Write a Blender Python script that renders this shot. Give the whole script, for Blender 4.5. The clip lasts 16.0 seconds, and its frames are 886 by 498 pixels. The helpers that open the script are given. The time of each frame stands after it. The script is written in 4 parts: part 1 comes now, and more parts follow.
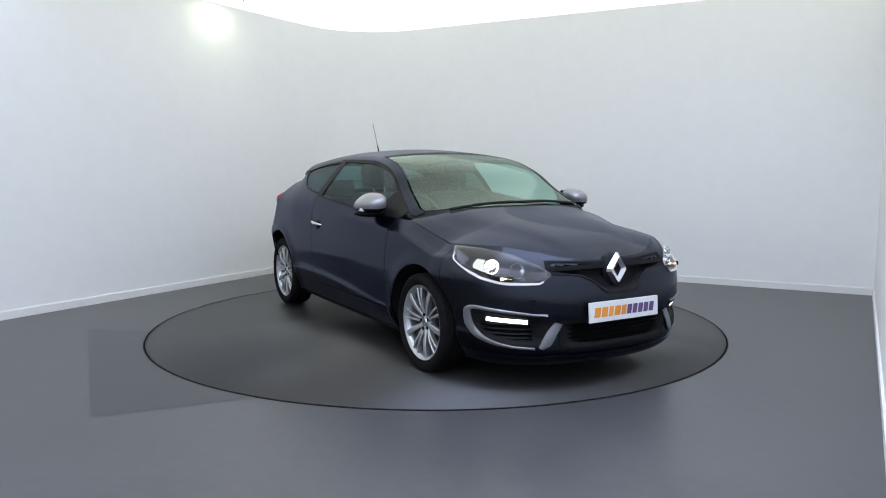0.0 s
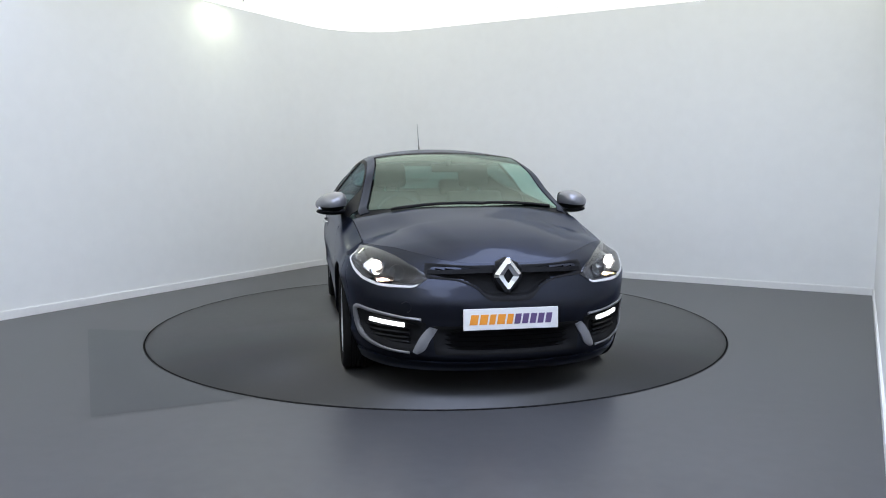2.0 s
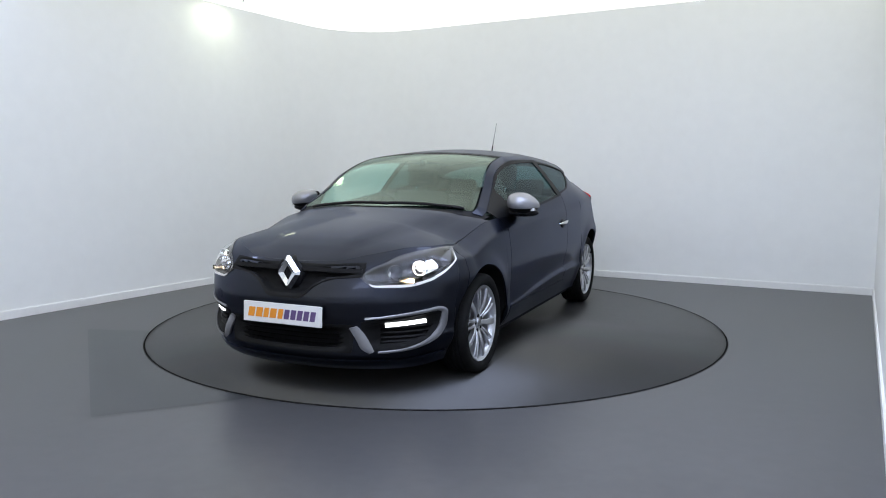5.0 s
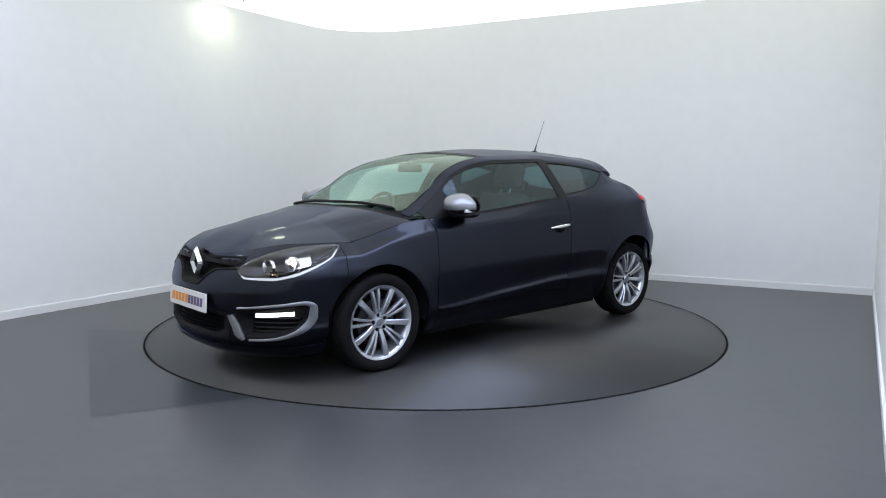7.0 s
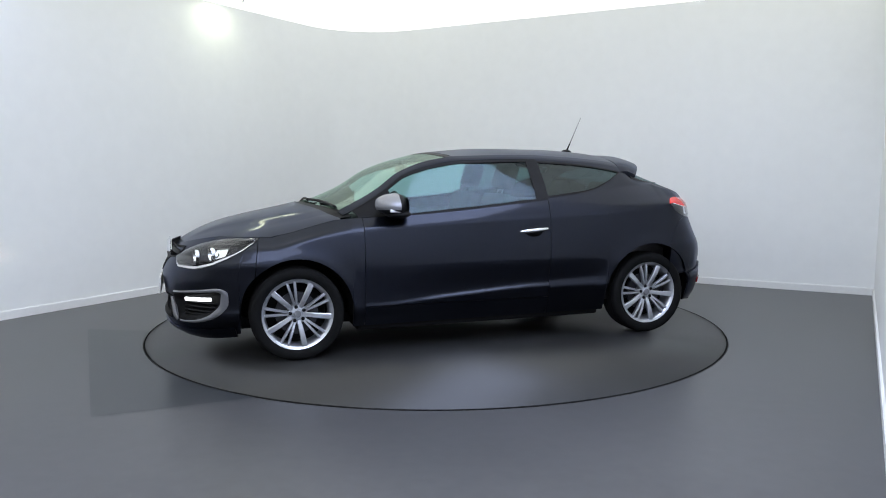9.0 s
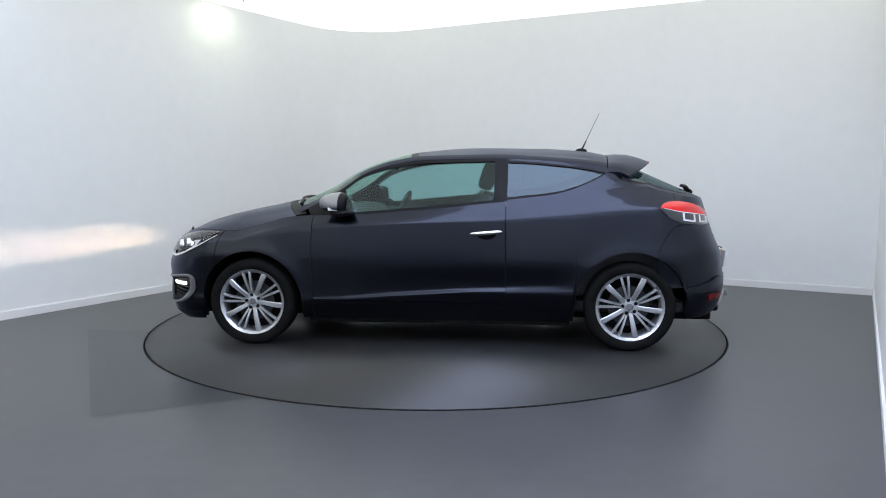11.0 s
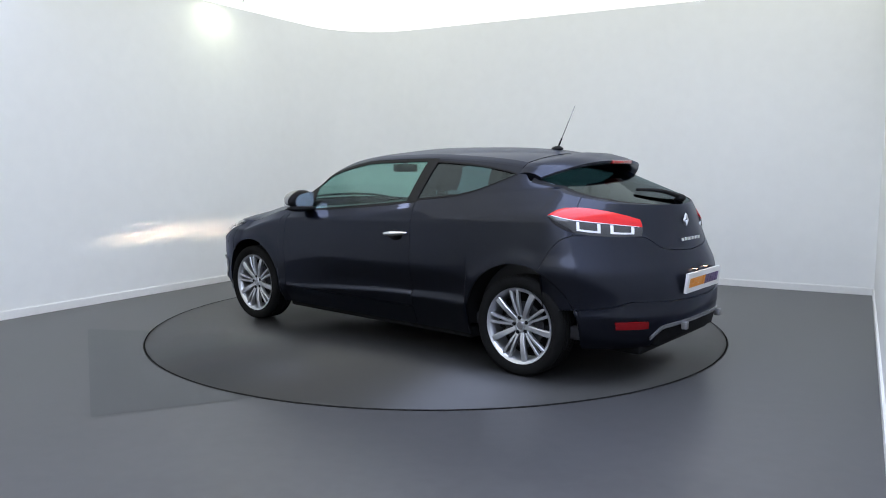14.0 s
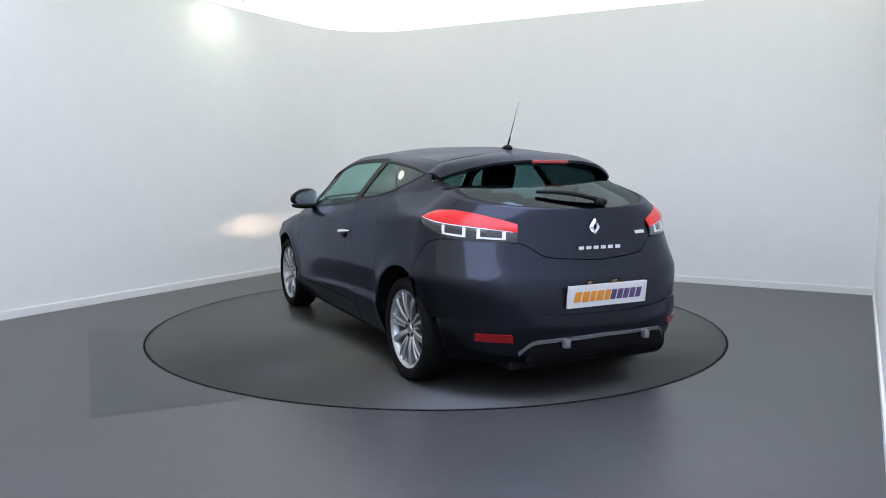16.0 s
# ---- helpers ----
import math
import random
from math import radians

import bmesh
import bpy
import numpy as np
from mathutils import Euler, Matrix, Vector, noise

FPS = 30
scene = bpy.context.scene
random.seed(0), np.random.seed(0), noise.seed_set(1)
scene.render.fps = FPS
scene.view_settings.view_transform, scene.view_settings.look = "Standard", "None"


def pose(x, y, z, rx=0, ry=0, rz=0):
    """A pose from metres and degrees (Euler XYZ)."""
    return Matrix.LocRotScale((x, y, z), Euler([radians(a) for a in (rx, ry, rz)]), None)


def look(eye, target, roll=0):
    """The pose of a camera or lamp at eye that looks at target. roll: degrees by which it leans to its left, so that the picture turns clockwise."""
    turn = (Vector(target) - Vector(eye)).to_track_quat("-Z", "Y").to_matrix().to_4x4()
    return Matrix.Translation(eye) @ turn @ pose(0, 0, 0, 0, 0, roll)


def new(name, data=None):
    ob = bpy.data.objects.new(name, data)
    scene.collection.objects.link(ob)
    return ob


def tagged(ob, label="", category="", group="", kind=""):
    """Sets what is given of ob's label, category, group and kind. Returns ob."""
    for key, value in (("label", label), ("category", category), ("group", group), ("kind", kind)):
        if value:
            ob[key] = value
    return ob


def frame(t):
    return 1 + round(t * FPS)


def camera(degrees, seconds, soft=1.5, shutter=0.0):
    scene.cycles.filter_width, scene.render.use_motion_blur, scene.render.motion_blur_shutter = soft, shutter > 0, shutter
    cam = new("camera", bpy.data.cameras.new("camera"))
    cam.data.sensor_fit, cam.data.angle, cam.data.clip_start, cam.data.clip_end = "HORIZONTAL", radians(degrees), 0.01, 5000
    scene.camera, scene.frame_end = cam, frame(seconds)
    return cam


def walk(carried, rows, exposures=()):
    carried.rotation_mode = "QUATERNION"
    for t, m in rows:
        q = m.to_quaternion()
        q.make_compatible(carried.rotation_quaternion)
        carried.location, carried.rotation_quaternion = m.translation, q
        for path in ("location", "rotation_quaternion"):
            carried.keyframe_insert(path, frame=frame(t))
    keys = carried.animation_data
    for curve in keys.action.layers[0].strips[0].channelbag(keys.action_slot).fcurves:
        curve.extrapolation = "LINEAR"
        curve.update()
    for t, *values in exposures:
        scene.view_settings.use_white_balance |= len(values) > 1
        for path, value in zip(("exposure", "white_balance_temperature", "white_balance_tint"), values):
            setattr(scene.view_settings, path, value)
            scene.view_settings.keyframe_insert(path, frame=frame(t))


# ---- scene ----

# The camera stands still beside the side wall, looking at the turntable, whose centre is the origin.
cam = camera(62.4, 16.0, soft=1.0)
EYE = Vector((0.0, -5.904, 1.256))
STAND = look(EYE, EYE + Vector((0.00878, 0.99372, -0.11155)), roll=-0.05)
walk(cam, [(0.0, STAND), (16.0, STAND)], exposures=[(0.0, 0.0), (16.0, 0.0)])

# ---------------------------------------------------------------- world
world = bpy.data.worlds.new("world")
scene.world = world
world.use_nodes = True
world.node_tree.nodes["Background"].inputs[0].default_value = (0.8, 0.85, 0.9, 1)
world.node_tree.nodes["Background"].inputs[1].default_value = 0.05


# ---------------------------------------------------------------- materials
def shader(name, color, rough=0.5, metal=0.0, noise_scale=0.0, noise_amount=0.0, bump=0.0, bump_scale=200.0, coat=0.0,
           coat_rough=0.03, spec=0.5, tint=(1, 1, 1), rough_var=0.0, glow=None, glow_strength=0.0):
    """A principled material with grain at two scales, in object space."""
    m = bpy.data.materials.new(name)
    m.use_nodes = True
    nt = m.node_tree
    p = nt.nodes["Principled BSDF"]
    p.inputs["Base Color"].default_value = (*color, 1)
    p.inputs["Roughness"].default_value = rough
    p.inputs["Metallic"].default_value = metal
    p.inputs["Specular IOR Level"].default_value = spec
    p.inputs["Specular Tint"].default_value = (*tint, 1)
    p.inputs["Coat Weight"].default_value = coat
    p.inputs["Coat Roughness"].default_value = coat_rough
    tc = nt.nodes.new("ShaderNodeTexCoord")
    if noise_amount or rough_var:
        n1 = nt.nodes.new("ShaderNodeTexNoise")
        n1.inputs["Scale"].default_value = noise_scale
        n1.inputs["Detail"].default_value = 6
        nt.links.new(tc.outputs["Object"], n1.inputs["Vector"])
        n2 = nt.nodes.new("ShaderNodeTexNoise")
        n2.inputs["Scale"].default_value = noise_scale * 14
        n2.inputs["Detail"].default_value = 3
        nt.links.new(tc.outputs["Object"], n2.inputs["Vector"])
        add = nt.nodes.new("ShaderNodeMath")
        add.operation = "ADD"
        nt.links.new(n1.outputs["Fac"], add.inputs[0])
        nt.links.new(n2.outputs["Fac"], add.inputs[1])
        if noise_amount:
            r = nt.nodes.new("ShaderNodeMapRange")
            r.inputs["From Min"].default_value, r.inputs["From Max"].default_value = 0.65, 1.35
            r.inputs["To Min"].default_value, r.inputs["To Max"].default_value = 1 - noise_amount, 1 + noise_amount
            nt.links.new(add.outputs[0], r.inputs["Value"])
            mix = nt.nodes.new("ShaderNodeMix")
            mix.data_type, mix.blend_type = "RGBA", "MULTIPLY"
            mix.inputs["Factor"].default_value = 1
            mix.inputs["A"].default_value = (*color, 1)
            nt.links.new(r.outputs[0], mix.inputs["B"])
            nt.links.new(mix.outputs["Result"], p.inputs["Base Color"])
        if rough_var:
            r = nt.nodes.new("ShaderNodeMapRange")
            r.inputs["From Min"].default_value, r.inputs["From Max"].default_value = 0.7, 1.3
            r.inputs["To Min"].default_value, r.inputs["To Max"].default_value = rough - rough_var, rough + rough_var
            nt.links.new(add.outputs[0], r.inputs["Value"])
            nt.links.new(r.outputs[0], p.inputs["Roughness"])
    if bump:
        n = nt.nodes.new("ShaderNodeTexNoise")
        n.inputs["Scale"].default_value = bump_scale
        n.inputs["Detail"].default_value = 4
        nt.links.new(tc.outputs["Object"], n.inputs["Vector"])
        b = nt.nodes.new("ShaderNodeBump")
        b.inputs["Strength"].default_value = bump
        b.inputs["Distance"].default_value = 0.002
        nt.links.new(n.outputs["Fac"], b.inputs["Height"])
        nt.links.new(b.outputs[0], p.inputs["Normal"])
    if glow:
        p.inputs["Emission Color"].default_value = (*glow, 1)
        p.inputs["Emission Strength"].default_value = glow_strength
    return m


def pane_glass(name, tint, gloss=1.0, rough=0.0, graze=0.9, sheen=(1, 1, 1)):
    """Clear pane: tinted see-through with a mirror reflection that grows at grazing angles."""
    m = bpy.data.materials.new(name)
    m.use_nodes = True
    nt = m.node_tree
    nt.nodes.clear()
    out = nt.nodes.new("ShaderNodeOutputMaterial")
    mix = nt.nodes.new("ShaderNodeMixShader")
    clear = nt.nodes.new("ShaderNodeBsdfTransparent")
    clear.inputs["Color"].default_value = (*tint, 1)
    shine = nt.nodes.new("ShaderNodeBsdfGlossy")
    shine.inputs["Roughness"].default_value = rough
    shine.inputs["Color"].default_value = (*sheen, 1)
    fres = nt.nodes.new("ShaderNodeLayerWeight")
    fres.inputs["Blend"].default_value = 0.5
    power = nt.nodes.new("ShaderNodeMath")
    power.operation = "POWER"
    power.inputs[1].default_value = 4.0
    nt.links.new(fres.outputs["Facing"], power.inputs[0])
    mul = nt.nodes.new("ShaderNodeMath")
    mul.operation = "MULTIPLY_ADD"
    mul.inputs[1].default_value = graze
    mul.inputs[2].default_value = 0.045 * gloss
    mul.use_clamp = True
    nt.links.new(power.outputs[0], mul.inputs[0])
    nt.links.new(mul.outputs[0], mix.inputs[0])
    nt.links.new(clear.outputs[0], mix.inputs[1])
    nt.links.new(shine.outputs[0], mix.inputs[2])
    nt.links.new(mix.outputs[0], out.inputs[0])
    return m


WALL = shader("wall_paint", (0.83, 0.84, 0.835), 0.6, noise_scale=0.6, noise_amount=0.02, bump=0.05, bump_scale=90)
CEIL = shader("ceiling_joint", (0.80, 0.80, 0.78), 0.75, noise_scale=0.8, noise_amount=0.015)
CEILTILE = shader("luminous_ceiling_tile", (0.84, 0.85, 0.83), 0.6, noise_scale=0.8, noise_amount=0.015, glow=(0.975, 1.0, 0.955), glow_strength=1.03)
SKIRT = shader("skirting_paint", (0.80, 0.80, 0.79), 0.35, noise_scale=2, noise_amount=0.03)
FLOOR = shader("floor_vinyl", (0.058, 0.058, 0.061), 0.33, spec=0.40, noise_scale=0.9, noise_amount=0.17, rough_var=0.012, bump=0.06, bump_scale=320)
DISC = shader("disc_vinyl", (0.0165, 0.0165, 0.0166), 0.37, spec=0.50, noise_scale=1.1, noise_amount=0.06, rough_var=0.008, bump=0.04, bump_scale=320)
PATCH = shader("patch_vinyl", (0.030, 0.033, 0.037), 0.32, spec=0.36, noise_scale=1.3, noise_amount=0.08, rough_var=0.012, bump=0.06, bump_scale=320)
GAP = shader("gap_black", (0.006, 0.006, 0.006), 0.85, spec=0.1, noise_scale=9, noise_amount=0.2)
PAINT = shader("metallic_paint", (0.0160, 0.0187, 0.0285), 0.36, metal=1.0, tint=(0.52, 0.56, 0.72), noise_scale=3, noise_amount=0.04, coat=0.42, coat_rough=0.06)
TRIM = shader("black_trim", (0.007, 0.007, 0.008), 0.48, spec=0.12, noise_scale=8, noise_amount=0.2)
PLASTIC = shader("black_plastic", (0.009, 0.009, 0.0095), 0.6, spec=0.08, noise_scale=10, noise_amount=0.25, bump=0.1, bump_scale=600)
GREYTRIM = shader("satin_grey_trim", (0.24, 0.24, 0.255), 0.32, metal=0.6, noise_scale=5, noise_amount=0.05, coat=0.3)
CHROME = shader("chrome", (0.80, 0.81, 0.83), 0.12, metal=1.0, noise_scale=6, noise_amount=0.03)
ALLOY = shader("alloy", (0.52, 0.53, 0.56), 0.28, metal=0.78, noise_scale=7, noise_amount=0.05)
DARKMETAL = shader("dull_steel", (0.05, 0.05, 0.055), 0.5, metal=0.6, noise_scale=8, noise_amount=0.2)
RUBBER = shader("rubber", (0.008, 0.008, 0.008), 0.8, spec=0.08, noise_scale=12, noise_amount=0.25, bump=0.1, bump_scale=300)
FABRIC = shader("seat_fabric", (0.012, 0.012, 0.014), 0.85, noise_scale=14, noise_amount=0.10, bump=0.05, bump_scale=420)
LINING = shader("headlining", (0.25, 0.25, 0.24), 0.9, noise_scale=10, noise_amount=0.06)
DASH = shader("dashboard_plastic", (0.03, 0.03, 0.032), 0.6, noise_scale=12, noise_amount=0.06, bump=0.04, bump_scale=500)
GLASS = pane_glass("window_glass", (0.50, 0.72, 0.72), gloss=1.0, graze=0.30, rough=0.08, sheen=(0.80, 0.95, 1.0))
WSCREEN = pane_glass("windscreen_glass", (0.54, 0.74, 0.65), gloss=2.0, graze=0.6, rough=0.10, sheen=(0.84, 1.0, 0.90))
DARKGLASS = pane_glass("rear_glass", (0.13, 0.21, 0.22), gloss=1.3, graze=0.3, rough=0.03, sheen=(0.80, 0.93, 1.0))
LENS = pane_glass("lens", (0.97, 0.97, 0.97), gloss=0.4)
LAMPBACK = shader("lamp_housing", (0.03, 0.03, 0.033), 0.3, metal=0.4, noise_scale=9, noise_amount=0.05)
REDLENS = shader("red_lens", (0.50, 0.006, 0.010), 0.2, noise_scale=20, noise_amount=0.08, coat=0.3, spec=0.3, glow=(1.0, 0.02, 0.02), glow_strength=0.12)
DARKRED = shader("dark_red_lens", (0.20, 0.004, 0.006), 0.2, noise_scale=20, noise_amount=0.08, coat=0.2, spec=0.3)
SMOKE = shader("smoked_lens", (0.035, 0.035, 0.04), 0.15, metal=0.3, noise_scale=20, noise_amount=0.1, coat=1.0)
CLEARW = shader("white_light_bar", (0.8, 0.8, 0.82), 0.2, noise_scale=20, noise_amount=0.04, coat=1.0)
PLATE = shader("plate_white", (0.72, 0.71, 0.70), 0.35, noise_scale=6, noise_amount=0.03)
ORANGE = shader("plate_orange", (0.75, 0.27, 0.02), 0.4, noise_scale=8, noise_amount=0.06)
PURPLE = shader("plate_purple", (0.10, 0.06, 0.16), 0.4, noise_scale=8, noise_amount=0.06)
DRL = shader("running_light", (0.9, 0.9, 0.9), 0.3, glow=(0.95, 0.97, 1.0), glow_strength=2.5)
BULB = shader("headlamp_bulb", (0.9, 0.9, 0.9), 0.3, glow=(1.0, 0.86, 0.74), glow_strength=7.0)
BEAM = shader("dipped_beam", (0.9, 0.9, 0.9), 0.3, glow=(1.0, 0.66, 0.44), glow_strength=28000.0)
PLATELAMP = shader("plate_lamp_glow", (0.9, 0.9, 0.9), 0.3, glow=(1.0, 0.62, 0.38), glow_strength=7.0)
GUIDE = shader("light_guide_white", (0.62, 0.62, 0.63), 0.3, noise_scale=20, noise_amount=0.03, glow=(1.0, 0.97, 0.93), glow_strength=0.12)
BRAKE = shader("third_brake_lens", (0.28, 0.008, 0.01), 0.15, noise_scale=20, noise_amount=0.08, coat=1.0)


# ---------------------------------------------------------------- mesh helpers
def finish(name, bm, mat, parent=None, label="", smooth=True):
    me = bpy.data.meshes.new(name)
    for f in bm.faces:
        f.smooth = smooth
    bm.to_mesh(me)
    bm.free()
    me.materials.append(mat)
    ob = new(name, me)
    if parent is not None:
        ob.parent = parent
    if label:
        ob["label"] = label
    return ob


def part(name, bm, mat, parent, label="", smooth=True):
    return finish(name, bm, mat, parent, label, smooth)


def box(bm, x0, x1, y0, y1, z0, z1, m=None, bevel=0.0):
    r = bmesh.ops.create_cube(bm, size=1.0)
    vs = r["verts"]
    for v in vs:
        v.co = Vector(((x0 + x1) / 2 + v.co.x * (x1 - x0), (y0 + y1) / 2 + v.co.y * (y1 - y0), (z0 + z1) / 2 + v.co.z * (z1 - z0)))
    if m is not None:
        for v in vs:
            v.co = m @ v.co
    if bevel:
        es = list({e for v in vs for e in v.link_edges})
        bmesh.ops.bevel(bm, geom=es, offset=bevel, segments=2, affect="EDGES", profile=0.6)
    return bm


def sharpen(bm, degrees=40):
    for e in bm.edges:
        if len(e.link_faces) == 2 and e.calc_face_angle(0) > radians(degrees):
            e.smooth = False
    return bm


def tab(pairs, x):
    """Smooth monotone curve through (x, value) pairs."""
    pts = sorted(pairs)
    xs = [p[0] for p in pts]
    ys = [p[1] for p in pts]
    if x <= xs[0]:
        return ys[0]
    if x >= xs[-1]:
        return ys[-1]
    n = len(xs)
    k = 0
    while x > xs[k + 1]:
        k += 1
    d = [(ys[i + 1] - ys[i]) / (xs[i + 1] - xs[i]) for i in range(n - 1)]

    def slope(i):
        if i == 0:
            return d[0]
        if i == n - 1:
            return d[-1]
        if d[i - 1] * d[i] <= 0:
            return 0.0
        return 2 * d[i - 1] * d[i] / (d[i - 1] + d[i])

    h = xs[k + 1] - xs[k]
    s = (x - xs[k]) / h
    a, b = slope(k) * h, slope(k + 1) * h
    return ys[k] * (2 * s**3 - 3 * s**2 + 1) + a * (s**3 - 2 * s**2 + s) + ys[k + 1] * (-2 * s**3 + 3 * s**2) + b * (s**3 - s**2)


def smooth01(a, b, x):
    s = min(1, max(0, (x - a) / (b - a)))
    return s * s * (3 - 2 * s)


# ---------------------------------------------------------------- the room
CORNER = Vector((-1.123, 4.082))
FARRIGHT = Vector((4.283, 1.131))
LEFTDIR = Vector((-0.525, -0.851))
NEARDIR = Vector((-0.5026, -0.8645))
BACKDIR = (FARRIGHT - CORNER).normalized()
TOP = 2.985
ROUND = 1.0
LEFTEND = CORNER + LEFTDIR * 11.2
NEAREND = FARRIGHT + NEARDIR * 11.2


def extrude_path(bm, pts, z0, z1, thick):
    """An upright sheet along pts (with thickness to the outer side)."""
    rows = []
    for i, p in enumerate(pts):
        a = pts[max(0, i - 1)]
        b = pts[min(len(pts) - 1, i + 1)]
        t = (b - a).normalized()
        o = Vector((-t.y, t.x)) * thick
        rows.append([bm.verts.new((p.x, p.y, z0)), bm.verts.new((p.x, p.y, z1)), bm.verts.new((p.x + o.x, p.y + o.y, z1)),
                     bm.verts.new((p.x + o.x, p.y + o.y, z0))])
    for a, b in zip(rows, rows[1:]):
        for k in range(4):
            bm.faces.new((a[k], b[k], b[(k + 1) % 4], a[(k + 1) % 4]))
    bm.faces.new(rows[0])
    bm.faces.new(rows[-1][::-1])
    bmesh.ops.recalc_face_normals(bm, faces=bm.faces)
    return bm


# the left wall runs round the far corner in a curve into the back wall
start, end = CORNER + LEFTDIR * ROUND, CORNER + BACKDIR * ROUND
curve = [(1 - s) ** 2 * start + 2 * s * (1 - s) * CORNER + s * s * end for s in [k / 16 for k in range(17)]]
MAINPATH = [LEFTEND] + curve + [FARRIGHT]
NEARPATH = [FARRIGHT + NEARDIR * 0.0, NEAREND]
BEHIND = [NEAREND, LEFTEND]

bm = bmesh.new()
extrude_path(bm, MAINPATH, 0, TOP, 0.12)
tagged(finish("wall_back", sharpen(bm), WALL), "smooth white painted studio wall with a rounded far corner", "wall", kind="structure")
bm = bmesh.new()
extrude_path(bm, NEARPATH, 0, TOP, 0.12)
tagged(finish("wall_side", bm, WALL, smooth=False), "white painted side wall running past the camera", "wall", kind="structure")
bm = bmesh.new()
extrude_path(bm, BEHIND, 0, TOP, 0.12)
tagged(finish("wall_rear", bm, WALL, smooth=False), "white painted wall behind the camera", "wall", kind="structure")


def inset_path(pts, d):
    out = []
    for i, p in enumerate(pts):
        a = pts[max(0, i - 1)]
        b = pts[min(len(pts) - 1, i + 1)]
        t = (b - a).normalized()
        out.append(p - Vector((-t.y, t.x)) * d)
    return out


for nm, path in (("baseboard_back", MAINPATH), ("baseboard_side", NEARPATH)):
    bm = bmesh.new()
    extrude_path(bm, inset_path(path, 0.014), 0, 0.066, 0.014)
    extrude_path(bm, inset_path(path, 0.008), 0.066, 0.072, 0.008)
    tagged(finish(nm, sharpen(bm, 30), SKIRT), "low white painted skirting board along the wall", "skirting board", kind="structure")

bm = bmesh.new()
poly = [LEFTEND + LEFTDIR * 0.1, *[Vector(p) for p in MAINPATH[1:-1]], FARRIGHT, NEAREND + NEARDIR * 0.1]
poly = [p + (p - Vector((0.2, -3))).normalized() * 0.1 for p in poly]
lo = [bm.verts.new((p.x, p.y, TOP)) for p in poly]
hi = [bm.verts.new((p.x, p.y, TOP + 0.15)) for p in poly]
bm.faces.new(lo)
bm.faces.new(hi[::-1])
for k in range(len(lo)):
    bm.faces.new((lo[k], hi[k], hi[(k + 1) % len(lo)], lo[(k + 1) % len(lo)]))
bmesh.ops.recalc_face_normals(bm, faces=bm.faces)
# luminous tiles 1.2 m square, with shallow joints between them
for axis, other in ((BACKDIR, 0.5), (LEFTDIR, 0.31)):
    for k in range(-2, 14):
        o = CORNER + axis * (1.2 * (k + other))
        bmesh.ops.bisect_plane(bm, geom=[*bm.verts, *bm.edges, *bm.faces], dist=0.0001, plane_co=(o.x, o.y, 0), plane_no=(axis.x, axis.y, 0))
tiles = [f for f in bm.faces if f.normal.z < -0.9]
bmesh.ops.inset_individual(bm, faces=tiles, thickness=0.004, depth=0.003, use_even_offset=True)
for f in tiles:
    f.material_index = 1
ceiling = finish("ceiling", bm, CEIL, smooth=False)
ceiling.data.materials.append(CEILTILE)
tagged(ceiling, "white luminous tiled ceiling with faint joints, brightly lit", "ceiling", kind="structure")

RING = 2.2273
bm = bmesh.new()
N = 160
inner = [bm.verts.new((math.cos(6.28318530718 * k / N) * (RING + 0.007), math.sin(6.28318530718 * k / N) * (RING + 0.007), 0)) for k in range(N)]
inlow = [bm.verts.new((v.co.x, v.co.y, -0.05)) for v in inner]
outer = [bm.verts.new((math.cos(6.28318530718 * k / N) * 14, math.sin(6.28318530718 * k / N) * 14 - 2, 0)) for k in range(N)]
for k in range(N):
    j = (k + 1) % N
    bm.faces.new((inner[k], outer[k], outer[j], inner[j]))
    bm.faces.new((inlow[k], inner[k], inner[j], inlow[j]))
bm.faces.new(inlow)
bmesh.ops.recalc_face_normals(bm, faces=bm.faces)
for f in bm.faces:
    if abs(f.normal.z) > 0.5 and f.normal.z < 0:
        f.normal_flip()
tagged(finish("floor", bm, FLOOR, smooth=False), "dark grey vinyl studio floor with faint scuffs", "floor", kind="structure")

# a darker rectangle of floor covering that ends at the turntable's rim
bm = bmesh.new()
pa, pb = Vector((-2.722, -0.28)), Vector((-1.749, -2.311))
rim = []
for k in range(25):
    a = radians(184.0 + (243.5 - 184.0) * k / 24)
    rim.append(Vector((math.cos(a), math.sin(a))) * (RING + 0.009))
out = [pa] + rim[2:] + [pb]
vs = [bm.verts.new((p.x, p.y, 0.0015)) for p in out]
f = bm.faces.new(vs)
if f.normal.z < 0:
    f.normal_flip()
tagged(finish("floor_patch", bm, PATCH, smooth=False), "darker grey patch of vinyl flooring beside the turntable", "floor patch", kind="structure")

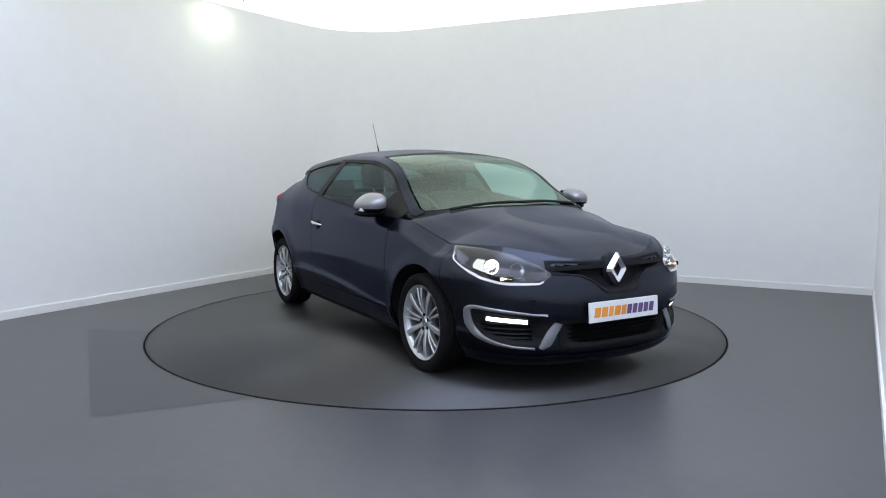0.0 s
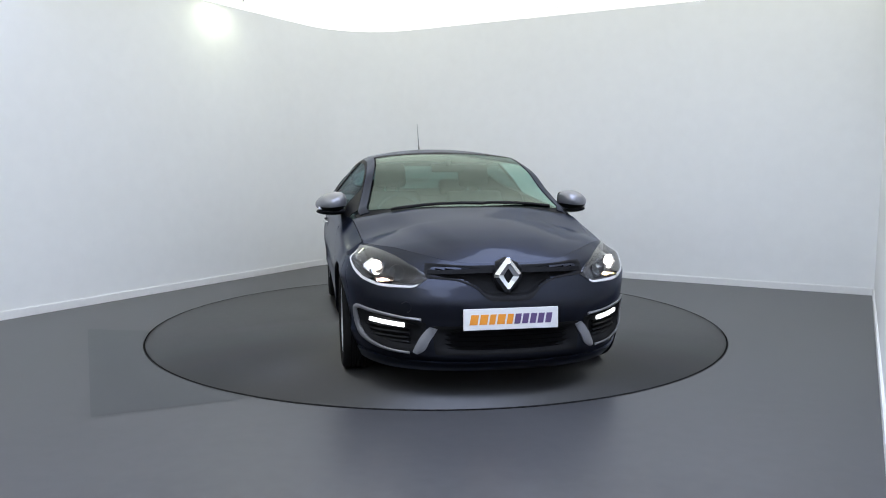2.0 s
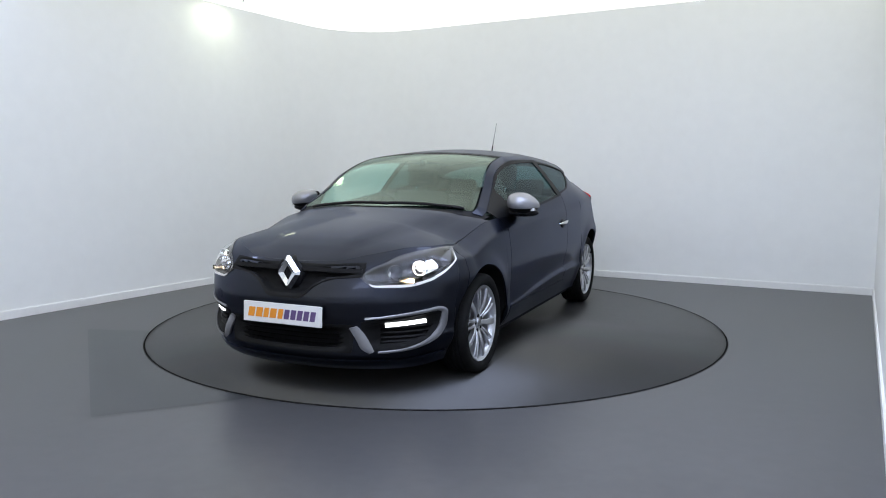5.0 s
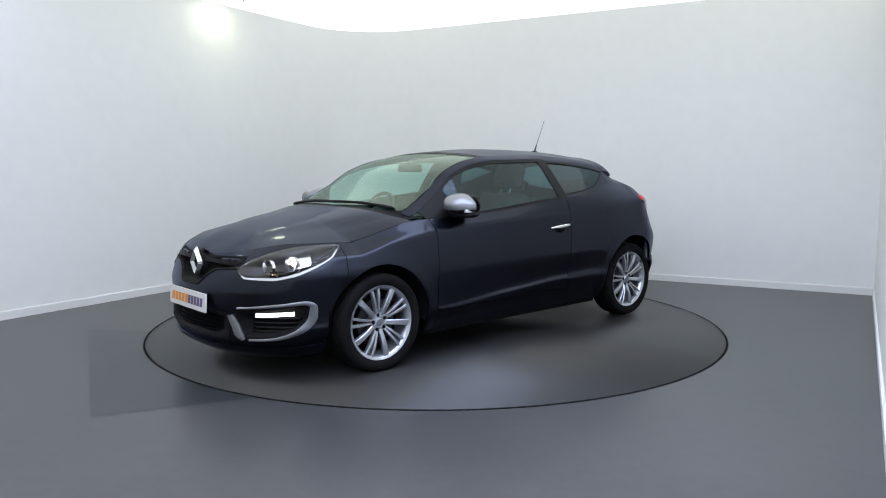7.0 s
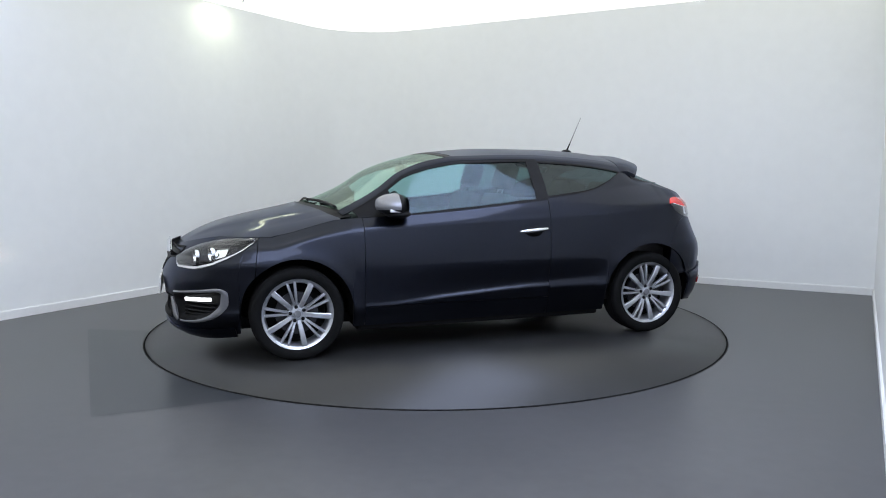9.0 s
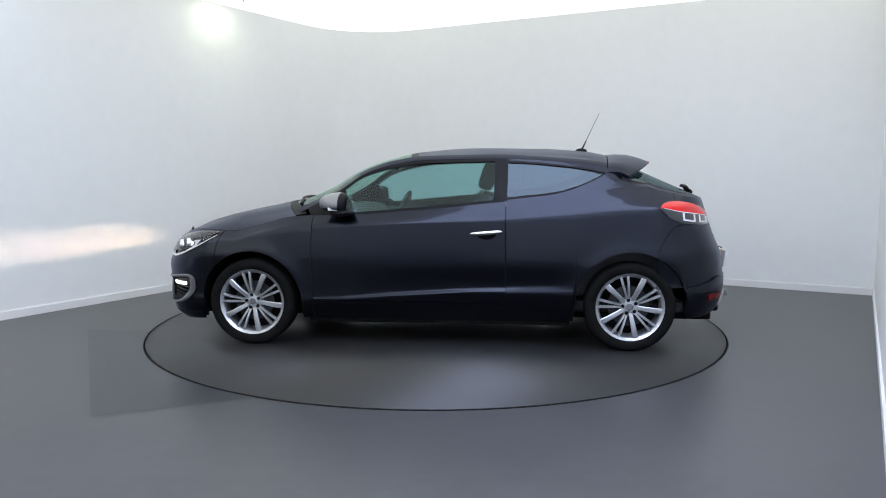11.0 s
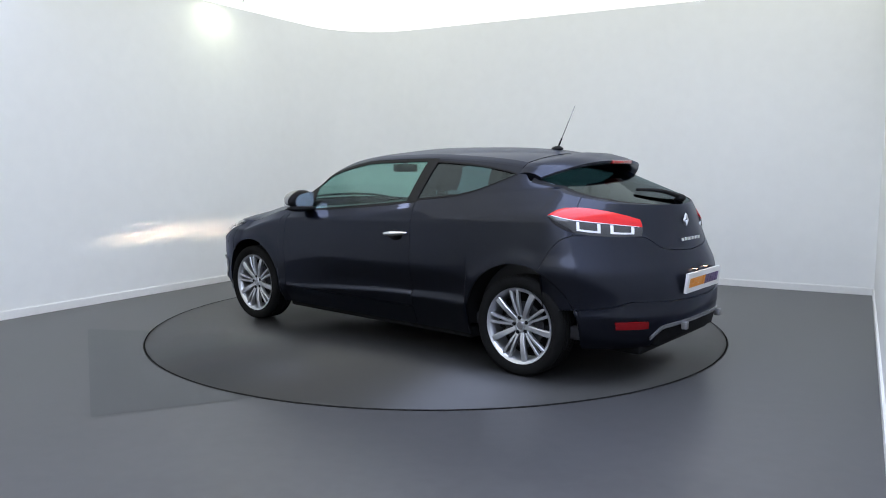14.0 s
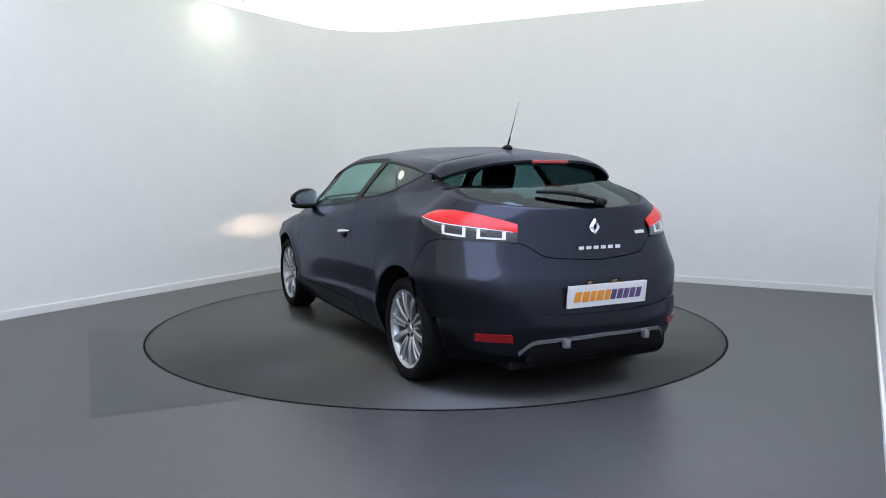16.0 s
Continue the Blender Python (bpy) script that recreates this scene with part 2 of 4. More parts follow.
def fill_panel(x, y, turn, length, width, strength, color, label):
    root = new("fill_panel")
    root.matrix_basis = pose(x, y, TOP, 0, 0, turn)
    bm = bmesh.new()
    box(bm, -length / 2, length / 2, -width / 2, width / 2, -0.03, -0.025)
    part("diffuser", bm, shader("fill_panel_glow", (0.9, 0.9, 0.9), 0.5, glow=color, glow_strength=strength), root, smooth=False)
    for a, b, c, d in ((-length / 2, length / 2, width / 2, width / 2 + 0.012), (-length / 2, length / 2, -width / 2 - 0.012, -width / 2),
                       (length / 2, length / 2 + 0.012, -width / 2, width / 2), (-length / 2 - 0.012, -length / 2, -width / 2, width / 2)):
        bm = bmesh.new()
        box(bm, a, b, c, d, -0.034, -0.004)
        part("edge_strip", bm, SKIRT, root, "white edge strip of the added fill panel", smooth=False)
    return tagged(root, label, "ceiling light")


# a cool white fill panel added out of view, to brighten the side wall
PANEL = CORNER + BACKDIR * 5.0 + LEFTDIR * 6.3
fill_panel(PANEL.x, PANEL.y, math.degrees(math.atan2(BACKDIR.y, BACKDIR.x)), 1.8, 6.4, 4.4, (0.78, 0.90, 1.24), "long cool white fill panel, added out of view to brighten the side wall")


def downlight(x, y, r, strength, color, label):
    root = new("downlight")
    root.matrix_basis = pose(x, y, TOP)
    bm = bmesh.new()
    ring = [[bm.verts.new((a * math.cos(6.28318530718 * k / 32), a * math.sin(6.28318530718 * k / 32), b)) for k in range(32)] for a, b in ((r + 0.02, 0.0), (r + 0.018, -0.008), (r, -0.008), (r, 0.0))]
    for p, q in zip(ring, ring[1:]):
        for k in range(32):
            bm.faces.new((p[k], p[(k + 1) % 32], q[(k + 1) % 32], q[k]))
    bmesh.ops.recalc_face_normals(bm, faces=bm.faces)
    part("bezel", bm, SKIRT, root)
    bm = bmesh.new()
    bmesh.ops.create_cone(bm, cap_ends=True, segments=32, radius1=r - 0.001, radius2=r - 0.001, depth=0.006, matrix=pose(0, 0, -0.004))
    part("diffuser", bm, shader("downlight_glow", (0.9, 0.9, 0.9), 0.5, glow=color, glow_strength=strength), root)
    return tagged(root, label, "ceiling light", group="ceiling downlights")


downlight(-2.17, 1.95, 0.15, 10.0, (0.95, 1.0, 0.74), "round greenish downlight in the ceiling close to the wall")
downlight(-3.45, -0.45, 0.15, 17.0, (0.70, 0.82, 1.28), "round cool white downlight in the ceiling close to the wall")

# ---------------------------------------------------------------- the turntable
turntable = new("turntable")
bm = bmesh.new()
lo = [bm.verts.new((math.cos(6.28318530718 * k / N) * RING, math.sin(6.28318530718 * k / N) * RING, -0.02)) for k in range(N)]
hi = [bm.verts.new((v.co.x, v.co.y, 0.0)) for v in lo]
bm.faces.new(hi)
for k in range(N):
    j = (k + 1) % N
    bm.faces.new((lo[k], lo[j], hi[j], hi[k]))
part("disc", sharpen(bm), DISC, turntable)
bm = bmesh.new()
for r0, r1, z in ((RING - 0.008, RING + 0.004, 0.003),):
    a = [bm.verts.new((math.cos(6.28318530718 * k / N) * r0, math.sin(6.28318530718 * k / N) * r0, z)) for k in range(N)]
    b = [bm.verts.new((math.cos(6.28318530718 * k / N) * r1, math.sin(6.28318530718 * k / N) * r1, z)) for k in range(N)]
    for k in range(N):
        bm.faces.new((a[k], b[k], b[(k + 1) % N], a[(k + 1) % N]))
part("rim", bm, GAP, turntable, "thin black rubber edge strip")
tagged(turntable, "flush round grey turntable with a thin black rim", "turntable")

# ---------------------------------------------------------------- the car: its surface
# x forward, y to the car's left, z up, origin on the floor midway between the axles
XF, XR = 1.45, -1.45
HUBZ, TYRE, TRACK = 0.303, 0.306, 0.768
ARCHF, ARCHR = 0.366, 0.382

SILL_Y = ((-1.45, 0.80), (-0.9, 0.815), (0, 0.81), (0.9, 0.815), (1.45, 0.80))
LOW_Z = ((-1.45, 0.41), (-0.83, 0.411), (-0.44, 0.41), (0.23, 0.375), (0.8, 0.335), (1.45, 0.33))
LOW_Y = ((-1.45, 0.865), (-0.9, 0.885), (0, 0.88), (0.9, 0.875), (1.45, 0.855))
MID_Y = ((-1.45, 0.885), (-0.9, 0.90), (0, 0.895), (0.9, 0.885), (1.45, 0.87))
SHO_Z = ((-1.45, 0.935), (-0.92, 0.915), (-0.53, 0.895), (0.23, 0.865), (0.87, 0.825), (1.2, 0.77), (1.45, 0.70))
SHO_Y = ((-1.45, 0.85), (-0.9, 0.885), (0, 0.885), (0.87, 0.865), (1.2, 0.86), (1.45, 0.855))
BELT_Z = ((-1.45, 1.122), (-1.2, 1.112), (-0.95, 1.083), (-0.73, 1.053), (-0.49, 1.025), (-0.41, 1.015),
          (0.62, 0.928), (0.9, 0.918), (1.05, 0.905), (1.2, 0.868), (1.35, 0.826), (1.45, 0.806))
BELT_Y = ((-1.45, 0.645), (-1.3, 0.690), (-1.156, 0.730), (-1.03, 0.762), (-0.88, 0.790), (-0.73, 0.812), (-0.4, 0.838), (0.6, 0.825), (0.9, 0.785),
          (1.2, 0.755), (1.45, 0.735))
NOSE = ((0.15, 2.07), (0.19, 2.13), (0.25, 2.155), (0.38, 2.145), (0.45, 2.16), (0.52, 2.165), (0.6, 2.14), (0.68, 2.095), (0.755, 2.025), (0.82, 1.93))
TAIL = ((0.2, -2.03), (0.28, -2.085), (0.42, -2.105), (0.55, -2.10), (0.64, -2.08), (0.72, -2.045), (0.85, -2.0), (0.95, -1.97), (1.06, -1.93),
        (1.2, -1.72))
SPINE = ((2.053, 0.730), (2.02, 0.753), (1.96, 0.784), (1.9, 0.810), (1.717, 0.87), (1.512, 0.92), (1.304, 0.962), (1.16, 0.996), (1.1, 1.012), (0.885, 1.1), (0.647, 1.24),
         (0.413, 1.322), (0.183, 1.371), (-0.268, 1.401), (-0.71, 1.396), (-1.057, 1.375), (-1.2, 1.352), (-1.3, 1.315), (-1.466, 1.239), (-1.785, 1.095), (-1.90, 1.046), (-1.944, 1.026))
RAIL_Z = ((0.95, 0.94), (0.8, 1.01), (0.625, 1.10), (0.467, 1.205), (0.262, 1.27), (0.06, 1.303), (-0.4, 1.314), (-0.7, 1.300), (-1.0, 1.275), (-1.156, 1.252), (-1.36, 1.20))
RAIL_Y = ((0.95, 0.735), (0.8, 0.705), (0.625, 0.67), (0.467, 0.635), (0.262, 0.61), (0.06, 0.60), (-0.4, 0.59), (-0.7, 0.598), (-1.156, 0.605), (-1.36, 0.60))
# lower and upper edge of the side windows behind the door post
DLO_LO = ((-1.156, 1.210), (-1.03, 1.146), (-0.88, 1.090), (-0.73, 1.059), (-0.49, 1.030), (-0.41, 1.020))
DLO_HI = ((-1.156, 1.215), (-1.05, 1.238), (-0.9, 1.262), (-0.7, 1.285), (-0.4, 1.306))
SHIFT = ((1.5, 0.0), (1.2, 0.12), (0.93, 0.22), (0.6, 0.20), (0.15, 0.13), (-0.3, 0.0), (-1.0, -0.05), (-1.25, -0.08), (-1.45, -0.10))
BELTF = ((0.0, 0.730), (0.15, 0.738), (0.35, 0.776), (0.6, 0.805), (0.85, 0.806), (1.0, 0.80))
BELTR = ((2.0, 1.122), (2.12, 1.096), (2.35, 1.062), (2.6, 1.036), (3.0, 1.024))


def side_y(x, z):
    """Half width of the flank at length x and height z."""
    zl, zs, zb = tab(LOW_Z, x), tab(SHO_Z, x), tab(BELT_Z, x)
    ys, yb = tab(SHO_Y, x), tab(BELT_Y, x)
    dent = 0.003 + 0.016 * smooth01(-1.05, -0.75, x) * smooth01(0.85, 0.1, x)
    pts = ((0.15, tab(SILL_Y, x) - 0.02), (0.20, tab(SILL_Y, x)), (zl - 0.05, tab(LOW_Y, x) - 0.012), (zl, tab(LOW_Y, x)), (zl + 0.016, tab(LOW_Y, x) - dent),
           (0.62, tab(MID_Y, x)), (zs, ys), (zs + 0.03, ys - 0.010), (zs + 0.55 * (zb - zs), ys + 0.45 * (yb - ys)), (zb, yb))
    y = tab(pts, z)
    for hub, r0 in ((1.32, ARCHF), (-1.32, ARCHR)):
        r = math.hypot(x - hub, z - HUBZ)
        y += 0.012 * math.exp(-(((r - r0) / 0.06) ** 2))
    return y


def belt(c):
    if c < 1:
        return tab(BELTF, c)
    if c > 2:
        return tab(BELTR, c)
    return tab(BELT_Z, XF + (XR - XF) * (c - 1))


def surf(c, z):
    """The flank's surface, c from 0 (middle of the nose) over 1 and 2 (the side) to 3 (middle of the tail)."""
    if c <= 1:
        a = max(0.0, c) * math.pi / 2
        x = XF + (tab(NOSE, z) - XF) * max(0.0, math.cos(a)) ** (2 / 2.35)
        return Vector((x, side_y(XF, z) * math.sin(a) ** (2 / 2.35), z))
    if c < 2:
        x = XF + (XR - XF) * (c - 1)
        return Vector((x, side_y(x, z), z))
    a = (min(c, 3) - 2) * math.pi / 2
    e = 2 / (2.2 - 0.28 * smooth01(0.62, 0.98, z))
    x = XR + (tab(TAIL, z) - XR) * math.sin(a) ** e
    return Vector((x, side_y(XR, min(z, 1.122)) * max(0.0, math.cos(a)) ** e, z))


def c_of(x):
    return 1 + (XF - x) / (XF - XR)


def out_normal(c, z):
    e = 0.004
    a = surf(min(3, c + e), z) - surf(max(0, c - e), z)
    b = surf(c, z + e) - surf(c, z - e)
    n = b.cross(a)
    n.normalize()
    if n.length < 0.5:
        return Vector((1, 0, 0))
    p = surf(c, z)
    if n.dot(Vector((p.x * 0.4, p.y + 0.01, 0))) < 0:
        n = -n
    return n


def cap(c, u):
    """The upper surface: u 0 at the belt, 1 at the window rail, 2 at the roof's edge, 3 on the middle line."""
    e = surf(c, belt(c))
    x4, y4, z4 = e
    sh = tab(SHIFT, x4) if x4 > -1.45 else tab(SHIFT, x4) * (1 - smooth01(-1.45, -1.9, x4) if x4 > -1.9 else 0)
    w = smooth01(1.0, 0.9, x4) * smooth01(-1.42, -1.14, x4) if -1.42 < x4 < 1.0 else 0.0
    # crowned panel
    t = 1 - 0.1 * u if u <= 1 else (0.9 - 0.08 * (u - 1) if u <= 2 else 0.82 * (3 - u))
    xc = x4 + sh * (1 - t * t)
    zc = tab(SPINE, x4 + sh)
    ycr, zcr = y4 * t, z4 + (zc - z4) * (1 - t**2.6)
    if x4 > 0.9:
        # the bonnet's raised middle, bounded by two soft creases that run together towards the badge
        y0 = 0.60 - 0.36 * smooth01(0.95, 2.15, xc)
        zcr += 0.011 * smooth01(y0 + 0.05, y0 - 0.05, ycr) * smooth01(2.03, 1.8, xc) * smooth01(0.98, 1.2, xc) - 0.004 * smooth01(1.0, 1.2, xc) * (1 - t)
    if w == 0:
        return Vector((xc, ycr, zcr))
    y5, z5 = tab(RAIL_Y, x4), tab(RAIL_Z, x4)
    y6, z6 = y5 - 0.055, z5 + 0.62 * min(0.05, max(0.01, zc - z5))
    if u <= 1:
        y, z = y4 + (y5 - y4) * u, z4 + (z5 - z4) * u
        y += 0.035 * u * (1 - u)
    elif u <= 2:
        y, z = y5 + (y6 - y5) * (u - 1), z5 + (z6 - z5) * (u - 1) ** 0.8
    else:
        y = y6 * (3 - u)
        z = z6 + (zc - z6) * (1 - (3 - u) ** 2.2)
    x = x4 + sh * (1 - (y / y4) ** 2)
    return Vector((x, y, z)) * w + Vector((xc, ycr, zcr)) * (1 - w)


def grid_panel(fn, us, vs, mirror="no", hole=None, flange=0.012, lift=0.0):
    """A panel over fn(u, v); mirror: no, both (both halves welded), other (right side alone). Its edges turn inwards."""
    bm = bmesh.new()
    halves = {"no": (1,), "other": (-1,), "both": (1, -1)}[mirror]
    for s in halves:
        rows = []
        for u in us:
            row = []
            for v in vs:
                p = fn(u, v)
                row.append(bm.verts.new((p.x, s * p.y, p.z)))
            rows.append(row)
        for i in range(len(us) - 1):
            for j in range(len(vs) - 1):
                if hole and hole((us[i] + us[i + 1]) / 2, (vs[j] + vs[j + 1]) / 2):
                    continue
                q = (rows[i][j], rows[i + 1][j], rows[i + 1][j + 1], rows[i][j + 1])
                bm.faces.new(q if s > 0 else q[::-1])
    bmesh.ops.remove_doubles(bm, verts=bm.verts, dist=0.0006)
    bmesh.ops.recalc_face_normals(bm, faces=bm.faces)
    turn = sum(f.normal.dot(f.calc_center_median() - Vector((f.calc_center_median().x * 0.85, 0, 0.6))) * f.calc_area() for f in bm.faces)
    if turn < 0:
        bmesh.ops.reverse_faces(bm, faces=bm.faces)
    bm.normal_update()
    if lift:
        for v in bm.verts:
            v.co += v.normal * lift
    if flange:
        edges = [e for e in bm.edges if e.is_boundary]
        for e in edges:
            e.smooth = False
        normals = {v: v.normal.copy() for e in edges for v in e.verts}
        r = bmesh.ops.extrude_edge_only(bm, edges=edges)
        moved = [g for g in r["geom"] if isinstance(g, bmesh.types.BMVert)]
        src = {}
        for v, n in normals.items():
            src[(round(v.co.x, 5), round(v.co.y, 5), round(v.co.z, 5))] = n
        for v in moved:
            n = src.get((round(v.co.x, 5), round(v.co.y, 5), round(v.co.z, 5)))
            if n is not None:
                v.co -= n * flange
    return bm


def span(a, b, n):
    return [a + (b - a) * k / (n - 1) for k in range(n)]


def bottom(c):
    """Lower edge of the painted flank, with the wheel arches."""
    if c < 1:
        x = surf(c, 0.3).x
        base = 0.165 + 0.03 * smooth01(0.5, 1.0, c)
    elif c > 2:
        x = surf(c, 0.3).x
        base = 0.22 + 0.05 * smooth01(2.6, 2.9, c)
    else:
        x = XF + (XR - XF) * (c - 1)
        base = 0.195
    for hub, r in ((1.32, ARCHF), (-1.32, ARCHR)):
        d = abs(x - hub)
        if d < r:
            base = max(base, HUBZ + math.sqrt(r * r - d * d))
    return base


def flank(c0, c1, n, zlo, zhi, rows, arch=(), **kw):
    """A panel of the flank; columns crowd where the arch is steep."""
    cs = set(span(c0, c1, n))
    for hub, r in arch:
        for k in range(41):
            x = hub + r * math.cos(math.pi * k / 40)
            if XR <= x <= XF:
                c = c_of(x)
            else:
                # in the bows, find the column whose lower edge lies at x
                lo_, hi_ = (0.0, 1.0) if x > 0 else (2.0, 3.0)
                for _ in range(30):
                    mid = (lo_ + hi_) / 2
                    if surf(mid, 0.3).x > x:
                        lo_ = mid
                    else:
                        hi_ = mid
                c = lo_
            if c0 < c < c1:
                cs.add(c)
    cs = sorted(cs)
    keep = [cs[0]]
    for c in cs[1:]:
        if c - keep[-1] > 0.0015 or c == cs[-1]:
            keep.append(c)

    def fn(c, v):
        a, b = zlo(c), zhi(c)
        return surf(c, a + (b - a) * v)

    hole = kw.pop("hole", None)
    h2 = (lambda c, v: hole(c, zlo(c) + (zhi(c) - zlo(c)) * v)) if hole else None
    return grid_panel(fn, keep, span(0, 1, rows), hole=h2, **kw)

# ---------------------------------------------------------------- the car: its parts
car = new("car")
tagged(car, "dark blue-grey metallic three-door coupe with lights on, parked on a turntable", "car")

HEAD_LO = ((0.288, 0.655), (0.36, 0.607), (0.5, 0.605), (0.62, 0.628), (0.72, 0.668), (0.82, 0.725), (0.905, 0.786))
HEAD_HI = ((0.288, 0.668), (0.36, 0.718), (0.5, 0.765), (0.62, 0.785), (0.72, 0.793), (0.82, 0.795), (0.905, 0.792))
GRILLE_LO = ((0.0, 0.538), (0.05, 0.542), (0.11, 0.615), (0.17, 0.648), (0.31, 0.662))
FOG_LO = ((0.31, 0.29), (0.36, 0.26), (0.5, 0.262), (0.62, 0.295), (0.71, 0.37), (0.73, 0.43))
FOG_HI = ((0.31, 0.42), (0.4, 0.438), (0.55, 0.462), (0.73, 0.485))
TAIL_LO = ((2.074, 0.966), (2.13, 0.925), (2.25, 0.880), (2.4, 0.862), (2.55, 0.854), (2.64, 0.854))
TAIL_HI = ((2.074, 0.974), (2.105, 1.002), (2.17, 1.018), (2.25, 1.020), (2.4, 1.006), (2.55, 0.976), (2.64, 0.948))


def inside(c, z, c0, c1, lo_t, hi_t, m=0.011):
    return c0 + 0.012 < c < c1 - 0.012 and tab(lo_t, c) + m < z < tab(hi_t, c) - m


def front_hole(c, z):
    if inside(c, z, 0.288, 0.905, HEAD_LO, HEAD_HI):
        return True
    if c < 0.30 and tab(GRILLE_LO, c) + 0.014 < z < 0.706:
        return True
    if inside(c, z, 0.31, 0.73, FOG_LO, FOG_HI):
        return True
    return c < 0.262 and 0.264 < z < 0.392


def on_flank(lo_t, hi_t, off):
    """Points over the flank between two height curves, off(u, v) metres out from the body."""
    def fn(c, v):
        a, b = tab(lo_t, c), tab(hi_t, c)
        z = a + (b - a) * v
        return surf(c, z) + out_normal(c, z) * off(c, v)
    return fn


def bowl(c0, c1, depth, rim=0.002):
    """Sunk in the middle, proud at the edge."""
    def off(c, v):
        s = (c - c0) / (c1 - c0)
        k = min(1, max(0, 6 * (min(s, 1 - s) - 0.03))) * min(1, max(0, 6 * (min(v, 1 - v) - 0.10)))
        return rim - depth * k
    return off


def flank_y(x, z):
    """Half width of the body at length x and height z, bows included."""
    if XR <= x <= XF:
        return side_y(x, z)
    lo_, hi_ = (0.0, 1.0) if x > 0 else (2.0, 3.0)
    for _ in range(30):
        mid = (lo_ + hi_) / 2
        if surf(mid, z).x > x:
            lo_ = mid
        else:
            hi_ = mid
    return surf(lo_, z).y


def dlo_u(c, table):
    """Where a window edge lies between belt (0) and roof rail (1)."""
    x = XF + (XR - XF) * (c - 1)
    z4, z5 = tab(BELT_Z, x), tab(RAIL_Z, x)
    return (tab(table, x) - z4) / (z5 - z4)


def rear_seam(c):
    """Seam between quarter and bumper, from the wheel arch up to the tail light."""
    return tab(((1.955, 0.30), (1.99, 0.56), (2.04, 0.70), (2.10, 0.79), (2.18, 0.85), (2.26, 0.868), (2.4, 0.868), (2.65, 0.85), (2.78, 0.775), (3.0, 0.752)), c)


def quarter_top(c):
    x = surf(c, belt(c)).x
    return 1.0 - 0.42 * smooth01(-1.156, -1.27, x)


def quarter_fn(c, v):
    """Rear quarter: flank up to the belt, then the pillar round the window up to the roof rail."""
    if v <= 1:
        a = max(bottom(c), rear_seam(c) if c > 1.955 else 0)
        return surf(c, a + (belt(c) - a) * v)
    top = quarter_top(c)
    if c < c_of(-1.156):
        lo_, hi_ = max(0.035, dlo_u(c, DLO_LO)), min(0.955, dlo_u(c, DLO_HI))
    else:
        lo_ = hi_ = min(dlo_u(c_of(-1.156), DLO_LO), top * 0.9)
    if v <= 2:
        return cap(c, lo_ * (v - 1))
    if v < 3:
        return cap(c, lo_)
    return cap(c, hi_ + (top - hi_) * (v - 3))


def quarter_columns():
    cs = set(span(c_of(-0.474), 2.0, 40) + span(2.0, 2.24, 14))
    for k in range(41):
        x = -1.32 + ARCHR * math.cos(math.pi * k / 40)
        if x > XR:
            cs.add(c_of(x))
    cs.add(c_of(-1.156))
    out = []
    for c in sorted(cs):
        if not out or c - out[-1] > 0.002:
            out.append(c)
    return out


